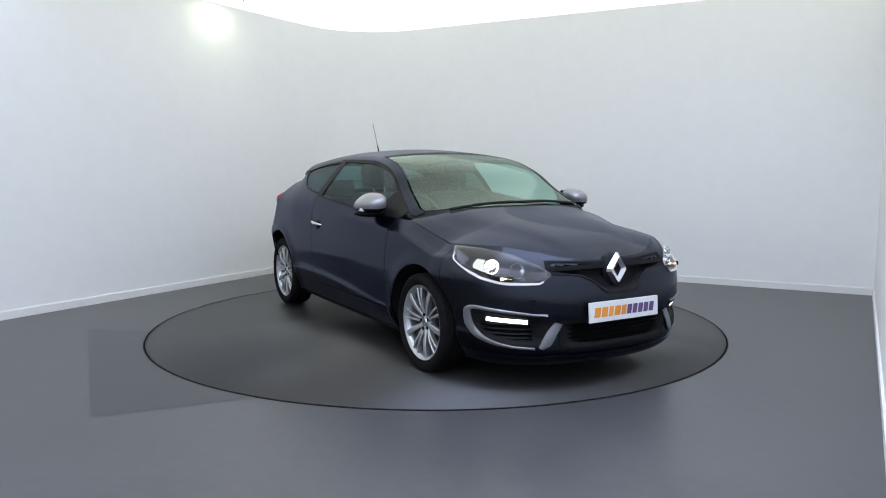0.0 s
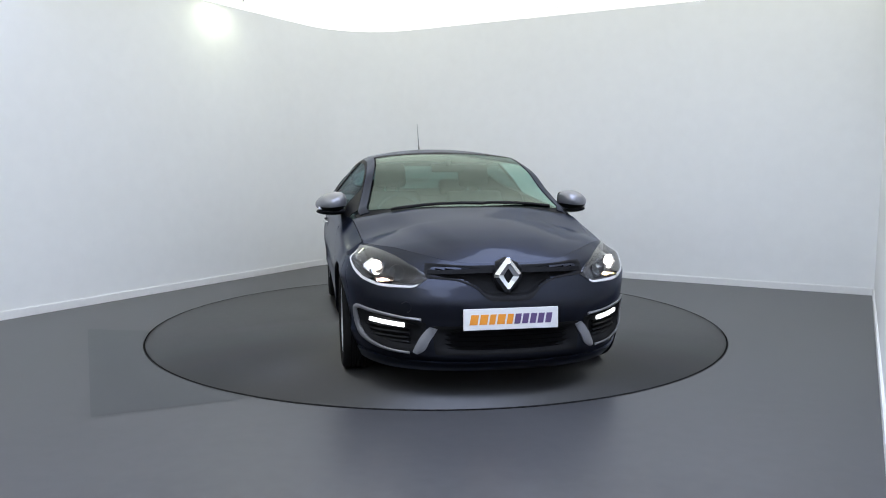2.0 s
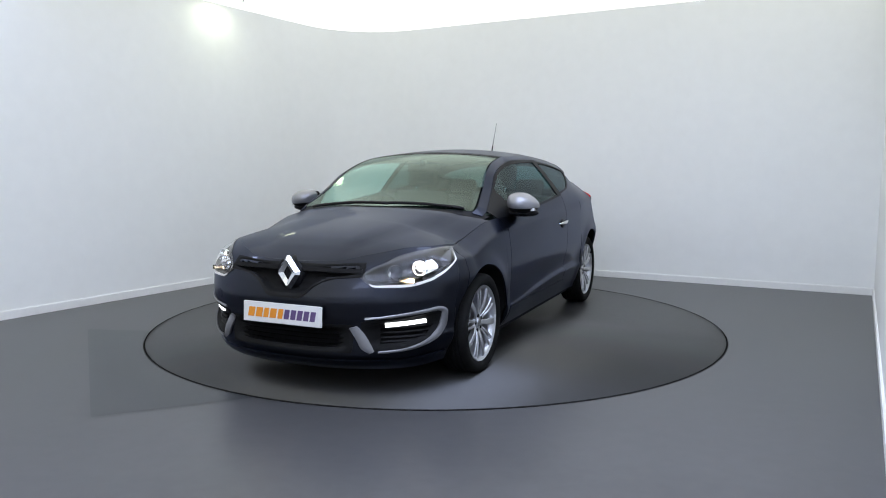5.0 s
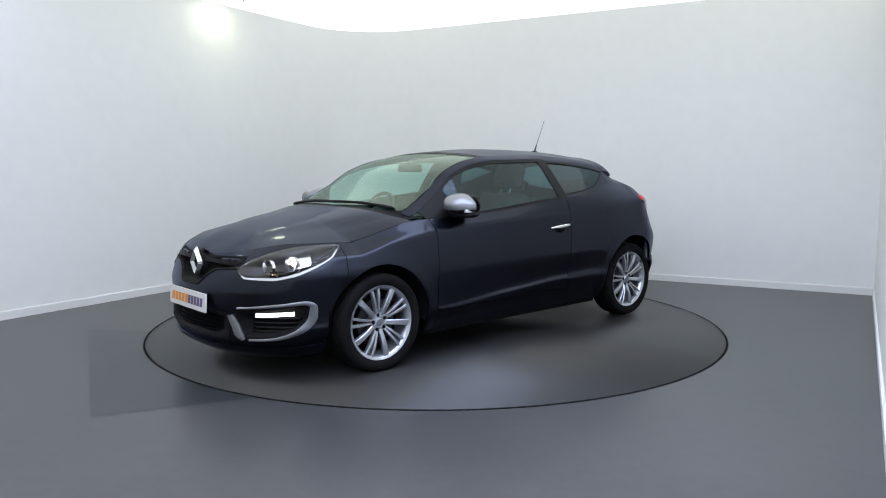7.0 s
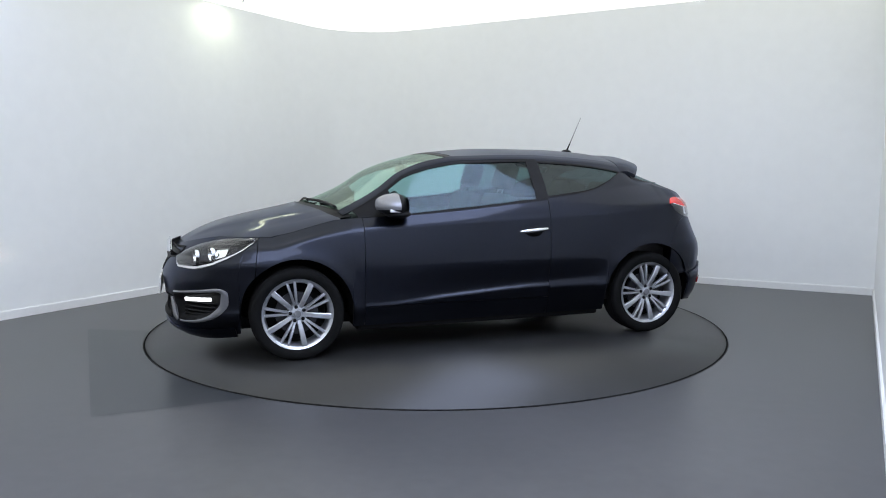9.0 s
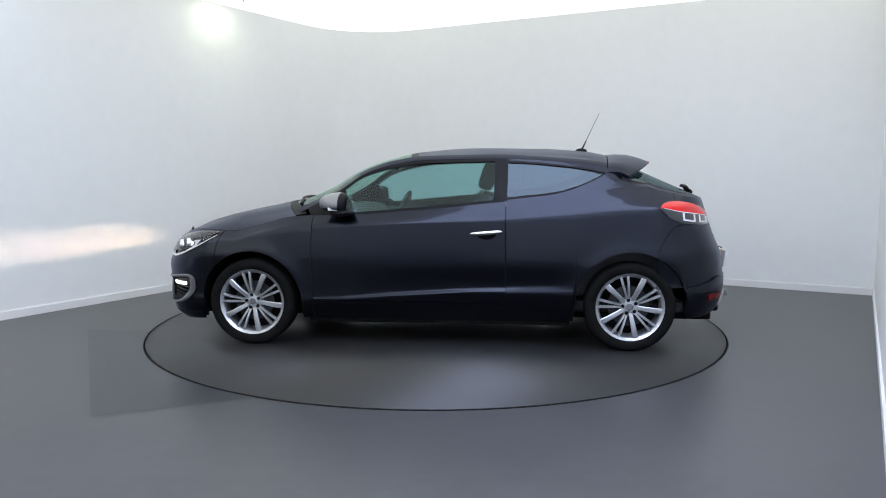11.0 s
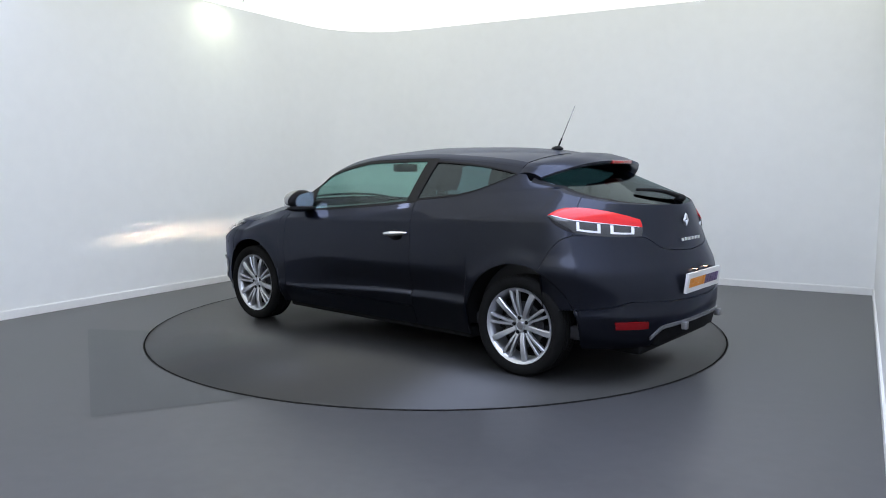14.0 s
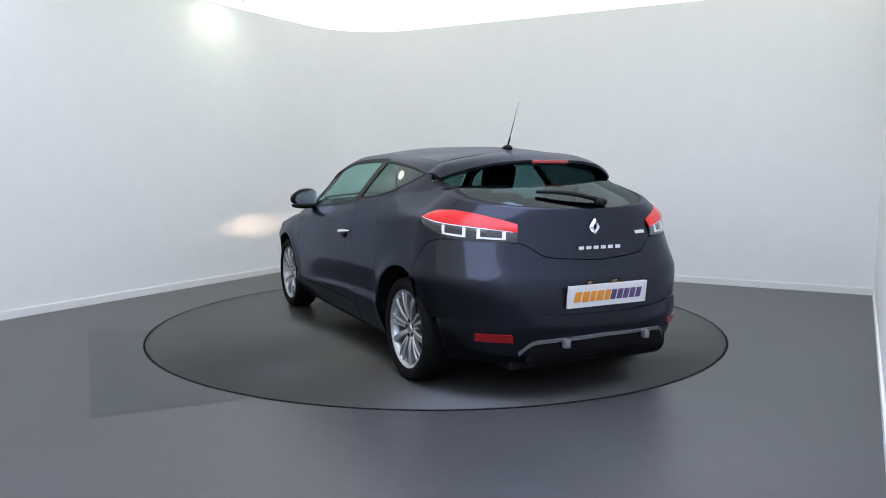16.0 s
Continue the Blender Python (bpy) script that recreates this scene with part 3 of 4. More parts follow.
for side, mir in ((1, "no"), (-1, "other")):
    # fenders, doors, quarters and sills
    bm = flank(0.912, c_of(0.878), 16, bottom, belt, 26, arch=((1.32, ARCHF),), mirror=mir)
    part("front_fender", bm, PAINT, car)

    bm = flank(c_of(0.874), c_of(-0.470), 40, lambda c: 0.335 - 0.02 * (c - 1.2), belt, 76, mirror=mir)
    door = part("door", bm, PAINT, car)
    bm = grid_panel(quarter_fn, quarter_columns(), [*span(0, 1, 44), *span(1, 2, 7)[1:], 3.0, *span(3, 4, 7)[1:]], mirror=mir,
                    hole=lambda c, v: 2 < v < 3 and c < c_of(-1.15))
    part("rear_quarter", bm, PAINT, car)
    bm = flank(c_of(0.874), c_of(-0.470), 30, bottom, lambda c: 0.330 - 0.02 * (c - 1.2), 10, mirror=mir, lift=0.002)
    part("side_sill", bm, PAINT, car)

    # side windows and their black frames
    def glass_pane(x0, x1, lo_u, hi_u, n, mat, nm, parent, lift=-0.004):
        bm = grid_panel(cap, span(c_of(x0), c_of(x1), n), span(lo_u, hi_u, 8), mirror=mir, flange=0.004, lift=lift)
        return part(nm, bm, mat, parent)

    glass_pane(0.61, -0.395, 0.05, 0.93, 24, GLASS, "door_glass", door)

    def quarter_pane(s, v):
        c = c_of(-0.475 - 0.665 * s)
        lo_, hi_ = max(0.04, dlo_u(c, DLO_LO)), min(0.95, dlo_u(c, DLO_HI))
        return cap(c, lo_ + (hi_ - lo_) * v)

    bm = grid_panel(quarter_pane, span(0, 1, 22), span(0, 1, 8), mirror=mir, flange=0.004, lift=-0.004)
    part("quarter_glass", bm, DARKGLASS, car)

    def quarter_seal(lower):
        def fn(s, v):
            c = c_of(-0.46 - 0.69 * s)
            lo_, hi_ = max(0.035, dlo_u(c, DLO_LO)), min(0.955, dlo_u(c, DLO_HI))
            return cap(c, lo_ + 0.045 * v if lower else hi_ - 0.05 * v)
        return fn

    for low in (True, False):
        bm = grid_panel(quarter_seal(low), span(0, 1, 24), span(0, 1, 4), mirror=mir, flange=0.006, lift=0.002)
        part("quarter_seal", bm, TRIM, car)
    for nm, x0, x1, u0, u1, lift, par in (("window_seal", 0.90, -0.48, 0.0, 0.05, 0.002, car), ("window_trim", 0.90, -0.48, 0.93, 0.99, 0.002, car),
                                          ("pillar_cover", -0.39, -0.48, 0.04, 0.95, 0.003, car), ("mirror_sail", 0.90, 0.605, 0.02, 0.96, 0.001, door)):
        bm = grid_panel(cap, span(c_of(x0), c_of(x1), 44 if x0 - x1 > 1 else 8), span(u0, u1, 4), mirror=mir, flange=0.006, lift=lift)
        part(nm, bm, TRIM, par)
    # pillar and roof rail in body colour
    bm = grid_panel(cap, span(c_of(0.955), c_of(-1.155), 50), span(1.0, 2.0, 6), mirror=mir, flange=0.008)
    part("roof_rail", bm, PAINT, car)

    # lights
    bm = grid_panel(on_flank(HEAD_LO, HEAD_HI, bowl(0.288, 0.905, 0.055, 0.004)), span(0.288, 0.905, 60), span(0, 1, 20), mirror=mir, flange=0.008,
                    hole=lambda c, v: 0.465 < c < 0.60 and 0.08 < v < 0.36)
    head = part("headlight", bm, LAMPBACK, car, "headlight with dark housing under a clear lens, lit")
    bm = grid_panel(on_flank(HEAD_LO, HEAD_HI, lambda c, v: 0.006 + 0.008 * (1 - (2 * v - 1) ** 2)), span(0.288, 0.905, 44), span(0, 1, 10), mirror=mir, flange=0.006)
    part("lens", bm, LENS, head, "clear plastic lens").visible_shadow = False

    def head_strip(c0, c1, f0, f1, nm, mat, deep, label):
        """A bar inside the lamp between fractions f0 and f1 of its height."""
        def fn(c, v):
            a, b = tab(HEAD_LO, c), tab(HEAD_HI, c)
            z = a + (b - a) * (f0 + (f1 - f0) * v)
            return surf(c, z) + out_normal(c, z) * deep
        bm = grid_panel(fn, span(c0, c1, 20), span(0, 1, 4), mirror=mir, flange=0.004)
        part(nm, bm, mat, head, label)

    head_strip(0.33, 0.66, 0.02, 0.11, "light_guide", GUIDE, 0.0058, "white light guide bar")
    head_strip(0.66, 0.88, 0.03, 0.13, "light_guide", GUIDE, 0.0058, "white light guide bar")
    head_strip(0.60, 0.70, 0.35, 0.80, "indicator_reflector", CHROME, -0.03, "chrome reflector")

    def lamp_round(c, z, r, deep, mat, nm, label, glow=False):
        o = surf(c, z)
        n = out_normal(c, z)
        n = Vector((n.x * 0.6 + 0.5, n.y * 0.45, 0)).normalized()
        o = o + Vector((-deep, 0, 0))
        m = Matrix.Translation((o.x, side * o.y, o.z)) @ Vector((n.x, side * n.y, 0)).to_track_quat("Z", "Y").to_matrix().to_4x4()
        bm = bmesh.new()
        prof = ((0.25, -0.03), (0.55, -0.02), (0.85, 0.0), (1.0, 0.022), (1.04, 0.022), (1.04, 0.0))
        rings = [[bm.verts.new(m @ Vector((r * a * math.cos(6.28318530718 * k / 24), r * a * math.sin(6.28318530718 * k / 24), b))) for k in range(24)] for a, b in prof]
        for p, q in zip(rings, rings[1:]):
            for k in range(24):
                bm.faces.new((p[k], p[(k + 1) % 24], q[(k + 1) % 24], q[k]))
        bm.faces.new(rings[0])
        bmesh.ops.recalc_face_normals(bm, faces=bm.faces)
        part(nm, sharpen(bm, 50), mat, head, label)
        if glow:
            bm = bmesh.new()
            bmesh.ops.create_uvsphere(bm, u_segments=20, v_segments=12, radius=r * 0.72, matrix=m @ Matrix.Translation((0, 0, -0.012)) @ Matrix.Diagonal((1.05, 0.72, 0.5, 1)))
            part("bulb_lens", bm, BULB, head, "glowing warm white projector lens")

    def beam_slot(c, z):
        """Dipped beam: a bright strip at the back of a black box with a low slot."""
        o = surf(c, z)
        x1, y0 = o.x - 0.012, side * (o.y - 0.005)
        for nm, mat, boxes, label in (("beam_box", GAP, ((x1 - 0.10, x1, y0 - 0.046, y0 + 0.046, z + 0.006, z + 0.011), (x1 - 0.10, x1, y0 - 0.046, y0 + 0.046, z - 0.014, z - 0.009),
                                                         (x1 - 0.10, x1, y0 - 0.050, y0 - 0.044, z - 0.014, z + 0.011), (x1 - 0.10, x1, y0 + 0.044, y0 + 0.050, z - 0.014, z + 0.011),
                                                         (x1 - 0.108, x1 - 0.10, y0 - 0.05, y0 + 0.05, z - 0.014, z + 0.011)), "black beam box"),
                                      ("beam_strip", BEAM, ((x1 - 0.0995, x1 - 0.098, y0 - 0.03, y0 + 0.03, z - 0.001, z + 0.0055),), "glowing dipped beam strip")):
            bm = bmesh.new()
            for b in boxes:
                box(bm, *b)
            part(nm, bm, mat, head, label, smooth=False)

    beam_slot(0.50, 0.642)
    lamp_round(0.555, 0.70, 0.042, 0.055, CHROME, "projector", "chrome projector ring", True)
    lamp_round(0.43, 0.68, 0.042, 0.05, CHROME, "main_beam_reflector", "chrome reflector bowl")

    if side < 0:
        # round cover of the towing eye, one thin seam round it
        bm = bmesh.new()
        o, n = surf(0.40, 0.505), out_normal(0.40, 0.505)
        m = Matrix.Translation((o.x, -o.y, o.z)) @ Vector((n.x, -n.y, n.z)).to_track_quat("Z", "Y").to_matrix().to_4x4()
        bmesh.ops.create_cone(bm, cap_ends=True, segments=28, radius1=0.031, radius2=0.029, depth=0.006, matrix=m)
        part("towing_cover", sharpen(bm), PAINT, car)

    # fog recess, its satin grey bracket, running light
    bm = grid_panel(on_flank(FOG_LO, FOG_HI, bowl(0.31, 0.73, 0.05, 0.004)), span(0.31, 0.73, 36), span(0, 1, 12), mirror=mir, flange=0.004)
    fog = part("fog_recess", bm, PLASTIC, car, "black slatted recess")
    for k in range(4):
        zc = 0.292 + 0.026 * k
        c1 = 0.62 + 0.02 * k
        def fn(c, v, zc=zc):
            z = zc + 0.012 * v
            return surf(c, z) - out_normal(c, z) * (0.03 - 0.012 * v)
        bm = grid_panel(fn, span(0.40, c1, 12), span(0, 1, 3), mirror=mir, flange=0.01)
        part("slat", bm, TRIM, fog)

    def bracket(pairs, nm, lift=0.010):
        """A band over the flank, given by (c, z, half width) stations."""
        n = len(pairs)
        def at(s):
            q = [(k, p) for k, p in enumerate(pairs)]
            return [tab([(k, p[i]) for k, p in q], s * (n - 1)) for i in range(3)]
        def fn(s, v):
            c, z, w = at(s)
            c2, z2, _ = at(min(1, s + 0.02))
            c0, z0, _ = at(max(0, s - 0.02))
            dc, dz = (c2 - c0) * 0.8, z2 - z0
            l = math.hypot(dc, dz) or 1
            cc, zz = c - dz / l * w * v / 0.8, z + dc / l * w * v
            return surf(cc, zz) + out_normal(cc, zz) * (lift + 0.004 * (1 - v * v))
        bm = grid_panel(fn, span(0, 1, 40), span(-1, 1, 7), mirror=mir, flange=0.014)
        part(nm, bm, GREYTRIM, car, "satin grey bumper trim")

    bracket(((0.33, 0.440, 0.003), (0.45, 0.453, 0.008), (0.6, 0.470, 0.010), (0.70, 0.480, 0.012), (0.745, 0.455, 0.016), (0.735, 0.39, 0.02), (0.69, 0.33, 0.018),
             (0.60, 0.283, 0.012), (0.50, 0.262, 0.008), (0.40, 0.255, 0.007)), "bumper_trim")
    bracket(((0.275, 0.395, 0.016), (0.305, 0.345, 0.020), (0.335, 0.29, 0.020), (0.37, 0.256, 0.010)), "trim_blade", 0.012)
    def fn(c, v):
        z = 0.386 + 0.06 * (c - 0.4) + 0.020 * v
        return surf(c, z) + out_normal(c, z) * (-0.008)
    bm = grid_panel(fn, span(0.42, 0.64, 16), span(0, 1, 3), mirror=mir, flange=0.012)
    part("running_light", bm, DRL, car, "lit white daytime running light")

    # tail lights
    def taillamp(c0, c1, f0, f1, mat, nm, parent, lift, label, n=30):
        def fn(c, v):
            a, b = tab(TAIL_LO, c), tab(TAIL_HI, c)
            f = f0 + (f1 - f0) * v
            z = a + (b - a) * f
            return surf(c, z) + out_normal(c, z) * (lift + 0.012 * (1 - (2 * f - 1) ** 2))
        bm = grid_panel(fn, span(c0, c1, n), span(0, 1, 8), mirror=mir, flange=0.004)
        return part(nm, bm, mat, parent, label)

    tail = taillamp(2.074, 2.64, 0.0, 0.50, SMOKE, "tail_light", car, 0.001, "tail light with red upper lens and smoked lower lens")
    taillamp(2.074, 2.64, 0.505, 1.0, REDLENS, "red_lens", tail, 0.003, "bright red upper lens")
    taillamp(2.10, 2.62, 0.475, 0.503, CLEARW, "light_guide", tail, 0.0045, "thin white dividing line", 20)
    for a, b in ((2.265, 2.40), (2.455, 2.59)):
        for c0, c1, f0, f1 in ((a, a + 0.017, 0.12, 0.45), (b - 0.017, b, 0.12, 0.45), (a, b, 0.10, 0.175)):
            taillamp(c0, c1, f0, f1, CLEARW, "light_guide", tail, 0.004, "white U-shaped light guide", 6)

    # rear reflector
    def fn(c, v):
        z = 0.338 + 0.042 * v - 0.02 * (c - 2.4)
        return surf(c, z) + out_normal(c, z) * 0.022
    bm = grid_panel(fn, span(2.42, 2.60, 14), span(0, 1, 4), mirror=mir, flange=0.012)
    part("rear_reflector", bm, DARKRED, car, "dark red rear reflector")

    # door handle
    bm = bmesh.new()
    yy = side_y(-0.34, 0.81)
    rows = []
    for k in range(17):
        s = k / 16
        x = -0.225 - 0.23 * s
        z = 0.803 + 0.017 * s
        h = 0.004 + 0.010 * math.sin(math.pi * min(1, max(0, s))) ** 0.5
        o = side_y(x, z) + 0.006 + 0.026 * math.sin(math.pi * s) ** 0.6
        rows.append([bm.verts.new((x, side * (o + dy), z + dz)) for dy, dz in ((0.006, 0.0), (0.004, h), (-0.006, h * 0.9), (-0.008, 0), (-0.006, -h * 0.9), (0.004, -h))])
    for a, b in zip(rows, rows[1:]):
        for k in range(6):
            bm.faces.new((a[k], b[k], b[(k + 1) % 6], a[(k + 1) % 6]))
    bm.faces.new(rows[0])
    bm.faces.new(rows[-1])
    bmesh.ops.recalc_face_normals(bm, faces=bm.faces)
    handle = part("door_handle", bm, CHROME, door, "chrome pull handle")
    # the hollow's shade is a flat black oval laid on the door
    bm = bmesh.new()
    vs = []
    for k in range(20):
        a = 6.28318530718 * k / 20
        x, z = -0.340 + 0.066 * math.cos(a), 0.800 + 0.036 * math.sin(a)
        vs.append(bm.verts.new((x, side * (side_y(x, z) + 0.0025), z)))
    f = bm.faces.new(vs)
    bmesh.ops.extrude_face_region(bm, geom=[f])
    for v in vs:
        v.co.y -= side * 0.012
    bmesh.ops.recalc_face_normals(bm, faces=bm.faces)
    part("handle_shade", bm, TRIM, door, "black oval standing in for the shaded hollow behind the handle")

    # wing mirror
    bm = bmesh.new()
    bmesh.ops.create_uvsphere(bm, u_segments=28, v_segments=18, radius=1)
    for v in bm.verts:
        x, y, z = v.co
        # flat back, round front, tapering outwards
        x = x if x > 0 else x * 0.40
        k = 1 - 0.42 * max(0, y)
        v.co = Vector((0.66 + 0.145 * x * k, side * (0.895 + 0.108 * math.copysign(abs(y) ** 0.75, y)), 1.008 + 0.072 * math.copysign(abs(z) ** 0.8, z) * k - 0.012 * y))
    mirror_ob = part("wing_mirror", bm, TRIM, car, "black wing mirror with a satin grey cap")
    bm = bmesh.new()
    bmesh.ops.create_uvsphere(bm, u_segments=28, v_segments=18, radius=1)
    bmesh.ops.delete(bm, geom=[v for v in bm.verts if v.co.x < -0.1 or v.co.z < -0.35], context="VERTS")
    for v in bm.verts:
        x, y, z = v.co * 1.02
        x = x if x > 0 else x * 0.40
        k = 1 - 0.42 * max(0, y)
        v.co = Vector((0.66 + 0.145 * x * k, side * (0.895 + 0.108 * math.copysign(abs(y) ** 0.75, y)), 1.008 + 0.072 * math.copysign(abs(z) ** 0.8, z) * k - 0.012 * y))
    part("cap", bm, GREYTRIM, mirror_ob, "satin grey mirror cap")
    bm = bmesh.new()
    for v in bmesh.ops.create_uvsphere(bm, u_segments=20, v_segments=10, radius=1)["verts"]:
        x, y, z = v.co
        v.co = Vector((0.655 + 0.085 * x, side * (0.885 + 0.115 * y), 0.945 + 0.028 * z))
    part("mirror_base", bm, TRIM, mirror_ob, "black mirror foot")
    bm = bmesh.new()
    box(bm, 0.62, 0.70, 0.76 if side > 0 else -0.84, 0.84 if side > 0 else -0.76, 0.925, 0.955, bevel=0.01)
    part("mirror_arm", bm, TRIM, mirror_ob)
    bm = bmesh.new()
    r = bmesh.ops.create_circle(bm, cap_ends=True, segments=28, radius=1)
    for v in bm.verts:
        x, y, z = v.co
        v.co = Vector((0.600, side * (0.890 + 0.088 * math.copysign(abs(x) ** 0.7, x)), 1.008 + (0.054 - 0.014 * x) * math.copysign(abs(y) ** 0.7, y) - 0.012 * x))
    part("mirror_glass", bm, CHROME, mirror_ob, "mirror glass")
    bm = bmesh.new()
    y0, y1 = sorted((side * 0.950, side * 0.985))
    box(bm, 0.66, 0.73, y0, y1, 0.960, 0.985, bevel=0.008)
    part("indicator", bm, CLEARW, mirror_ob, "clear indicator lens")

    # inner wheel arches
    for hub, r in ((1.32, ARCHF), (-1.32, ARCHR)):
        bm = bmesh.new()
        rows = []
        for k in range(33):
            a = math.radians(-6 + 192 * k / 32)
            x, z = hub + (r + 0.004) * math.cos(a), HUBZ + (r + 0.004) * math.sin(a)
            edge = flank_y(x, z) - 0.014
            rows.append([bm.verts.new((x, side * y, z)) for y in (0.50, min(0.70, edge - 0.01), edge)])
        for a, b in zip(rows, rows[1:]):
            for k in range(2):
                bm.faces.new((a[k], b[k], b[k + 1], a[k + 1]))
        c = bm.verts.new((hub, side * 0.50, HUBZ))
        for a, b in zip(rows, rows[1:]):
            bm.faces.new((a[0], b[0], c))
        part("arch_liner", bm, PLASTIC, car, "black wheel arch liner")

# bumpers, bonnet, roof, tailgate
bm = flank(0.0, 0.80, 50, lambda c: bottom(c) - 0.012, lambda c: bottom(c) + 0.045, 8, mirror="both", lift=0.014)
part("front_lip", bm, PAINT, car, "low front lip")
bm = flank(0.0, 0.908, 110, bottom, belt, 64, arch=((1.32, ARCHF),), mirror="both", hole=front_hole)
part("front_bumper", bm, PAINT, car)
bm = grid_panel(cap, span(0.03, c_of(1.005), 60), span(0.055, 3, 28), mirror="both")
part("bonnet", bm, PAINT, car)
bm = grid_panel(cap, span(c_of(1.0), c_of(0.93), 4), span(0.6, 3, 24), mirror="both", lift=-0.006)
part("cowl", bm, TRIM, car, "black plastic scuttle below the windscreen")
bm = grid_panel(cap, span(c_of(0.935), c_of(0.135), 30), span(2.02, 3, 20), mirror="both", flange=0.004, lift=-0.003)
part("windscreen", bm, WSCREEN, car, "clear windscreen")
bm = grid_panel(cap, span(c_of(0.13), c_of(0.09), 3), span(2.0, 3, 20), mirror="both", lift=-0.001)
part("screen_trim", bm, TRIM, car)
bm = grid_panel(cap, span(c_of(0.088), c_of(-1.15), 40), span(2.0, 3, 20), mirror="both")
part("roof", bm, PAINT, car)


bm = flank(1.958, 3.0, 70, bottom, lambda c: max(bottom(c) + 0.001, rear_seam(c) - 0.005), 40, arch=((-1.32, ARCHR),), mirror="both")
part("rear_bumper", bm, PAINT, car)


def gate_fn(c, v):
    """Tailgate below the window: the tail's upper flank, rolled over the edge up to the glass."""
    if v <= 1:
        a = rear_seam(c)
        return surf(c, a + (belt(c) - a) * v)
    return cap(c, 0.56 * (v - 1))


bm = grid_panel(gate_fn, span(2.244, 3.0, 56), [*span(0, 1, 30), *span(1, 2, 8)[1:]], mirror="both")
gate = part("tailgate", bm, PAINT, car)
bm = grid_panel(cap, span(c_of(-1.26), c_of(-1.45), 6) + span(2.03, 2.985, 38), span(0.58, 3, 24), mirror="both", flange=0.004, lift=-0.002)
rear_window = part("rear_window", bm, DARKGLASS, car, "tinted rear window")

bm = grid_panel(cap, span(c_of(-1.26), c_of(-1.45), 6) + span(2.03, 2.97, 38), [0.58, 0.72, 0.86, 0.98], mirror="both", flange=0.002, lift=0.0005)
part("black_band", bm, TRIM, rear_window, "black enamel band round the glass")

# valance below the rear bumper with a satin diffuser strip
VAL = ((2.0, 0.43), (2.2, 0.44), (2.42, 0.465), (2.52, 0.49), (2.75, 0.475), (3.0, 0.47))
bm = flank(2.03, 3.0, 60, lambda c: bottom(c) - 0.004, lambda c: tab(VAL, c), 16, mirror="both", lift=0.012)
part("rear_valance", bm, PAINT, car)
def fn(c, v):
    z = tab(((2.62, 0.265), (2.70, 0.325), (3.0, 0.345)), c) + 0.017 * v
    return surf(c, z) + out_normal(c, z) * 0.024
bm = grid_panel(fn, span(2.62, 3.0, 24), span(0, 1, 4), mirror="both")
part("diffuser_strip", bm, GREYTRIM, car, "satin grey diffuser strip")
def fn(c, v):
    hi_z = tab(((2.64, 0.268), (2.71, 0.318), (3.0, 0.338)), c)
    z = bottom(c) - 0.002 + (hi_z - bottom(c)) * v
    return surf(c, z) + out_normal(c, z) * 0.0165
bm = grid_panel(fn, span(2.66, 3.0, 24), span(0, 1, 6), mirror="both")
part("diffuser_panel", bm, PLASTIC, car, "black textured diffuser panel")
for y in (-0.27, 0.27):
    bm = bmesh.new()
    box(bm, -2.128, -2.095, y - 0.018, y + 0.018, 0.300, 0.345, bevel=0.004)
    part("diffuser_fin", bm, GREYTRIM, car)
bm = bmesh.new()
box(bm, -2.02, -1.85, -0.45, 0.45, 0.21, 0.30, bevel=0.02)
part("diffuser", bm, PLASTIC, car, "black diffuser")

# spoiler at the roof's end
bm = bmesh.new()
rows = []
halfw = cap(c_of(-1.16), 0.75).y
for i in range(41):
    f = -1 + 2 * i / 40
    u = 3 - 2.25 * abs(f)
    a = cap(c_of(-1.16), u)
    k = a.y / halfw
    s = 1 if f > 0 else -1
    xe = -1.545 + 0.22 * k**2.6
    ze = 1.296 - 0.105 * k**3.0
    e = Vector((xe, a.y * 0.98, ze))
    row = []
    for v in (0.0, 0.25, 0.5, 0.75, 0.93, 1.0):
        p = a.lerp(e, v)
        row.append(Vector((p.x, s * p.y, p.z + 0.028 * math.sin(math.pi * v) * (1 - 0.4 * k) + 0.001)))
    t = 0.045 - 0.02 * k
    row.append(Vector((xe + 0.004, s * e.y, ze - 0.014)))
    row.append(Vector((xe + 0.03, s * e.y * 0.99, ze - 0.022)))
    row.append(Vector((a.x - 0.12, s * a.y * 0.97, a.z - t - 0.035)))
    row.append(Vector((a.x, s * a.y * 0.97, a.z - t)))
    rows.append([bm.verts.new(p) for p in row])
for a, b in zip(rows, rows[1:]):
    for j in range(len(a)):
        bm.faces.new((a[j], b[j], b[(j + 1) % len(a)], a[(j + 1) % len(a)]))
bm.faces.new(rows[0])
bm.faces.new(rows[-1])
bmesh.ops.recalc_face_normals(bm, faces=bm.faces)
spoiler = part("roof_spoiler", sharpen(bm, 50), PAINT, car)
bm = bmesh.new()
box(bm, -1.552, -1.50, -0.13, 0.13, 1.276, 1.297, bevel=0.004)
part("brake_light", bm, BRAKE, spoiler, "dark red third brake light")

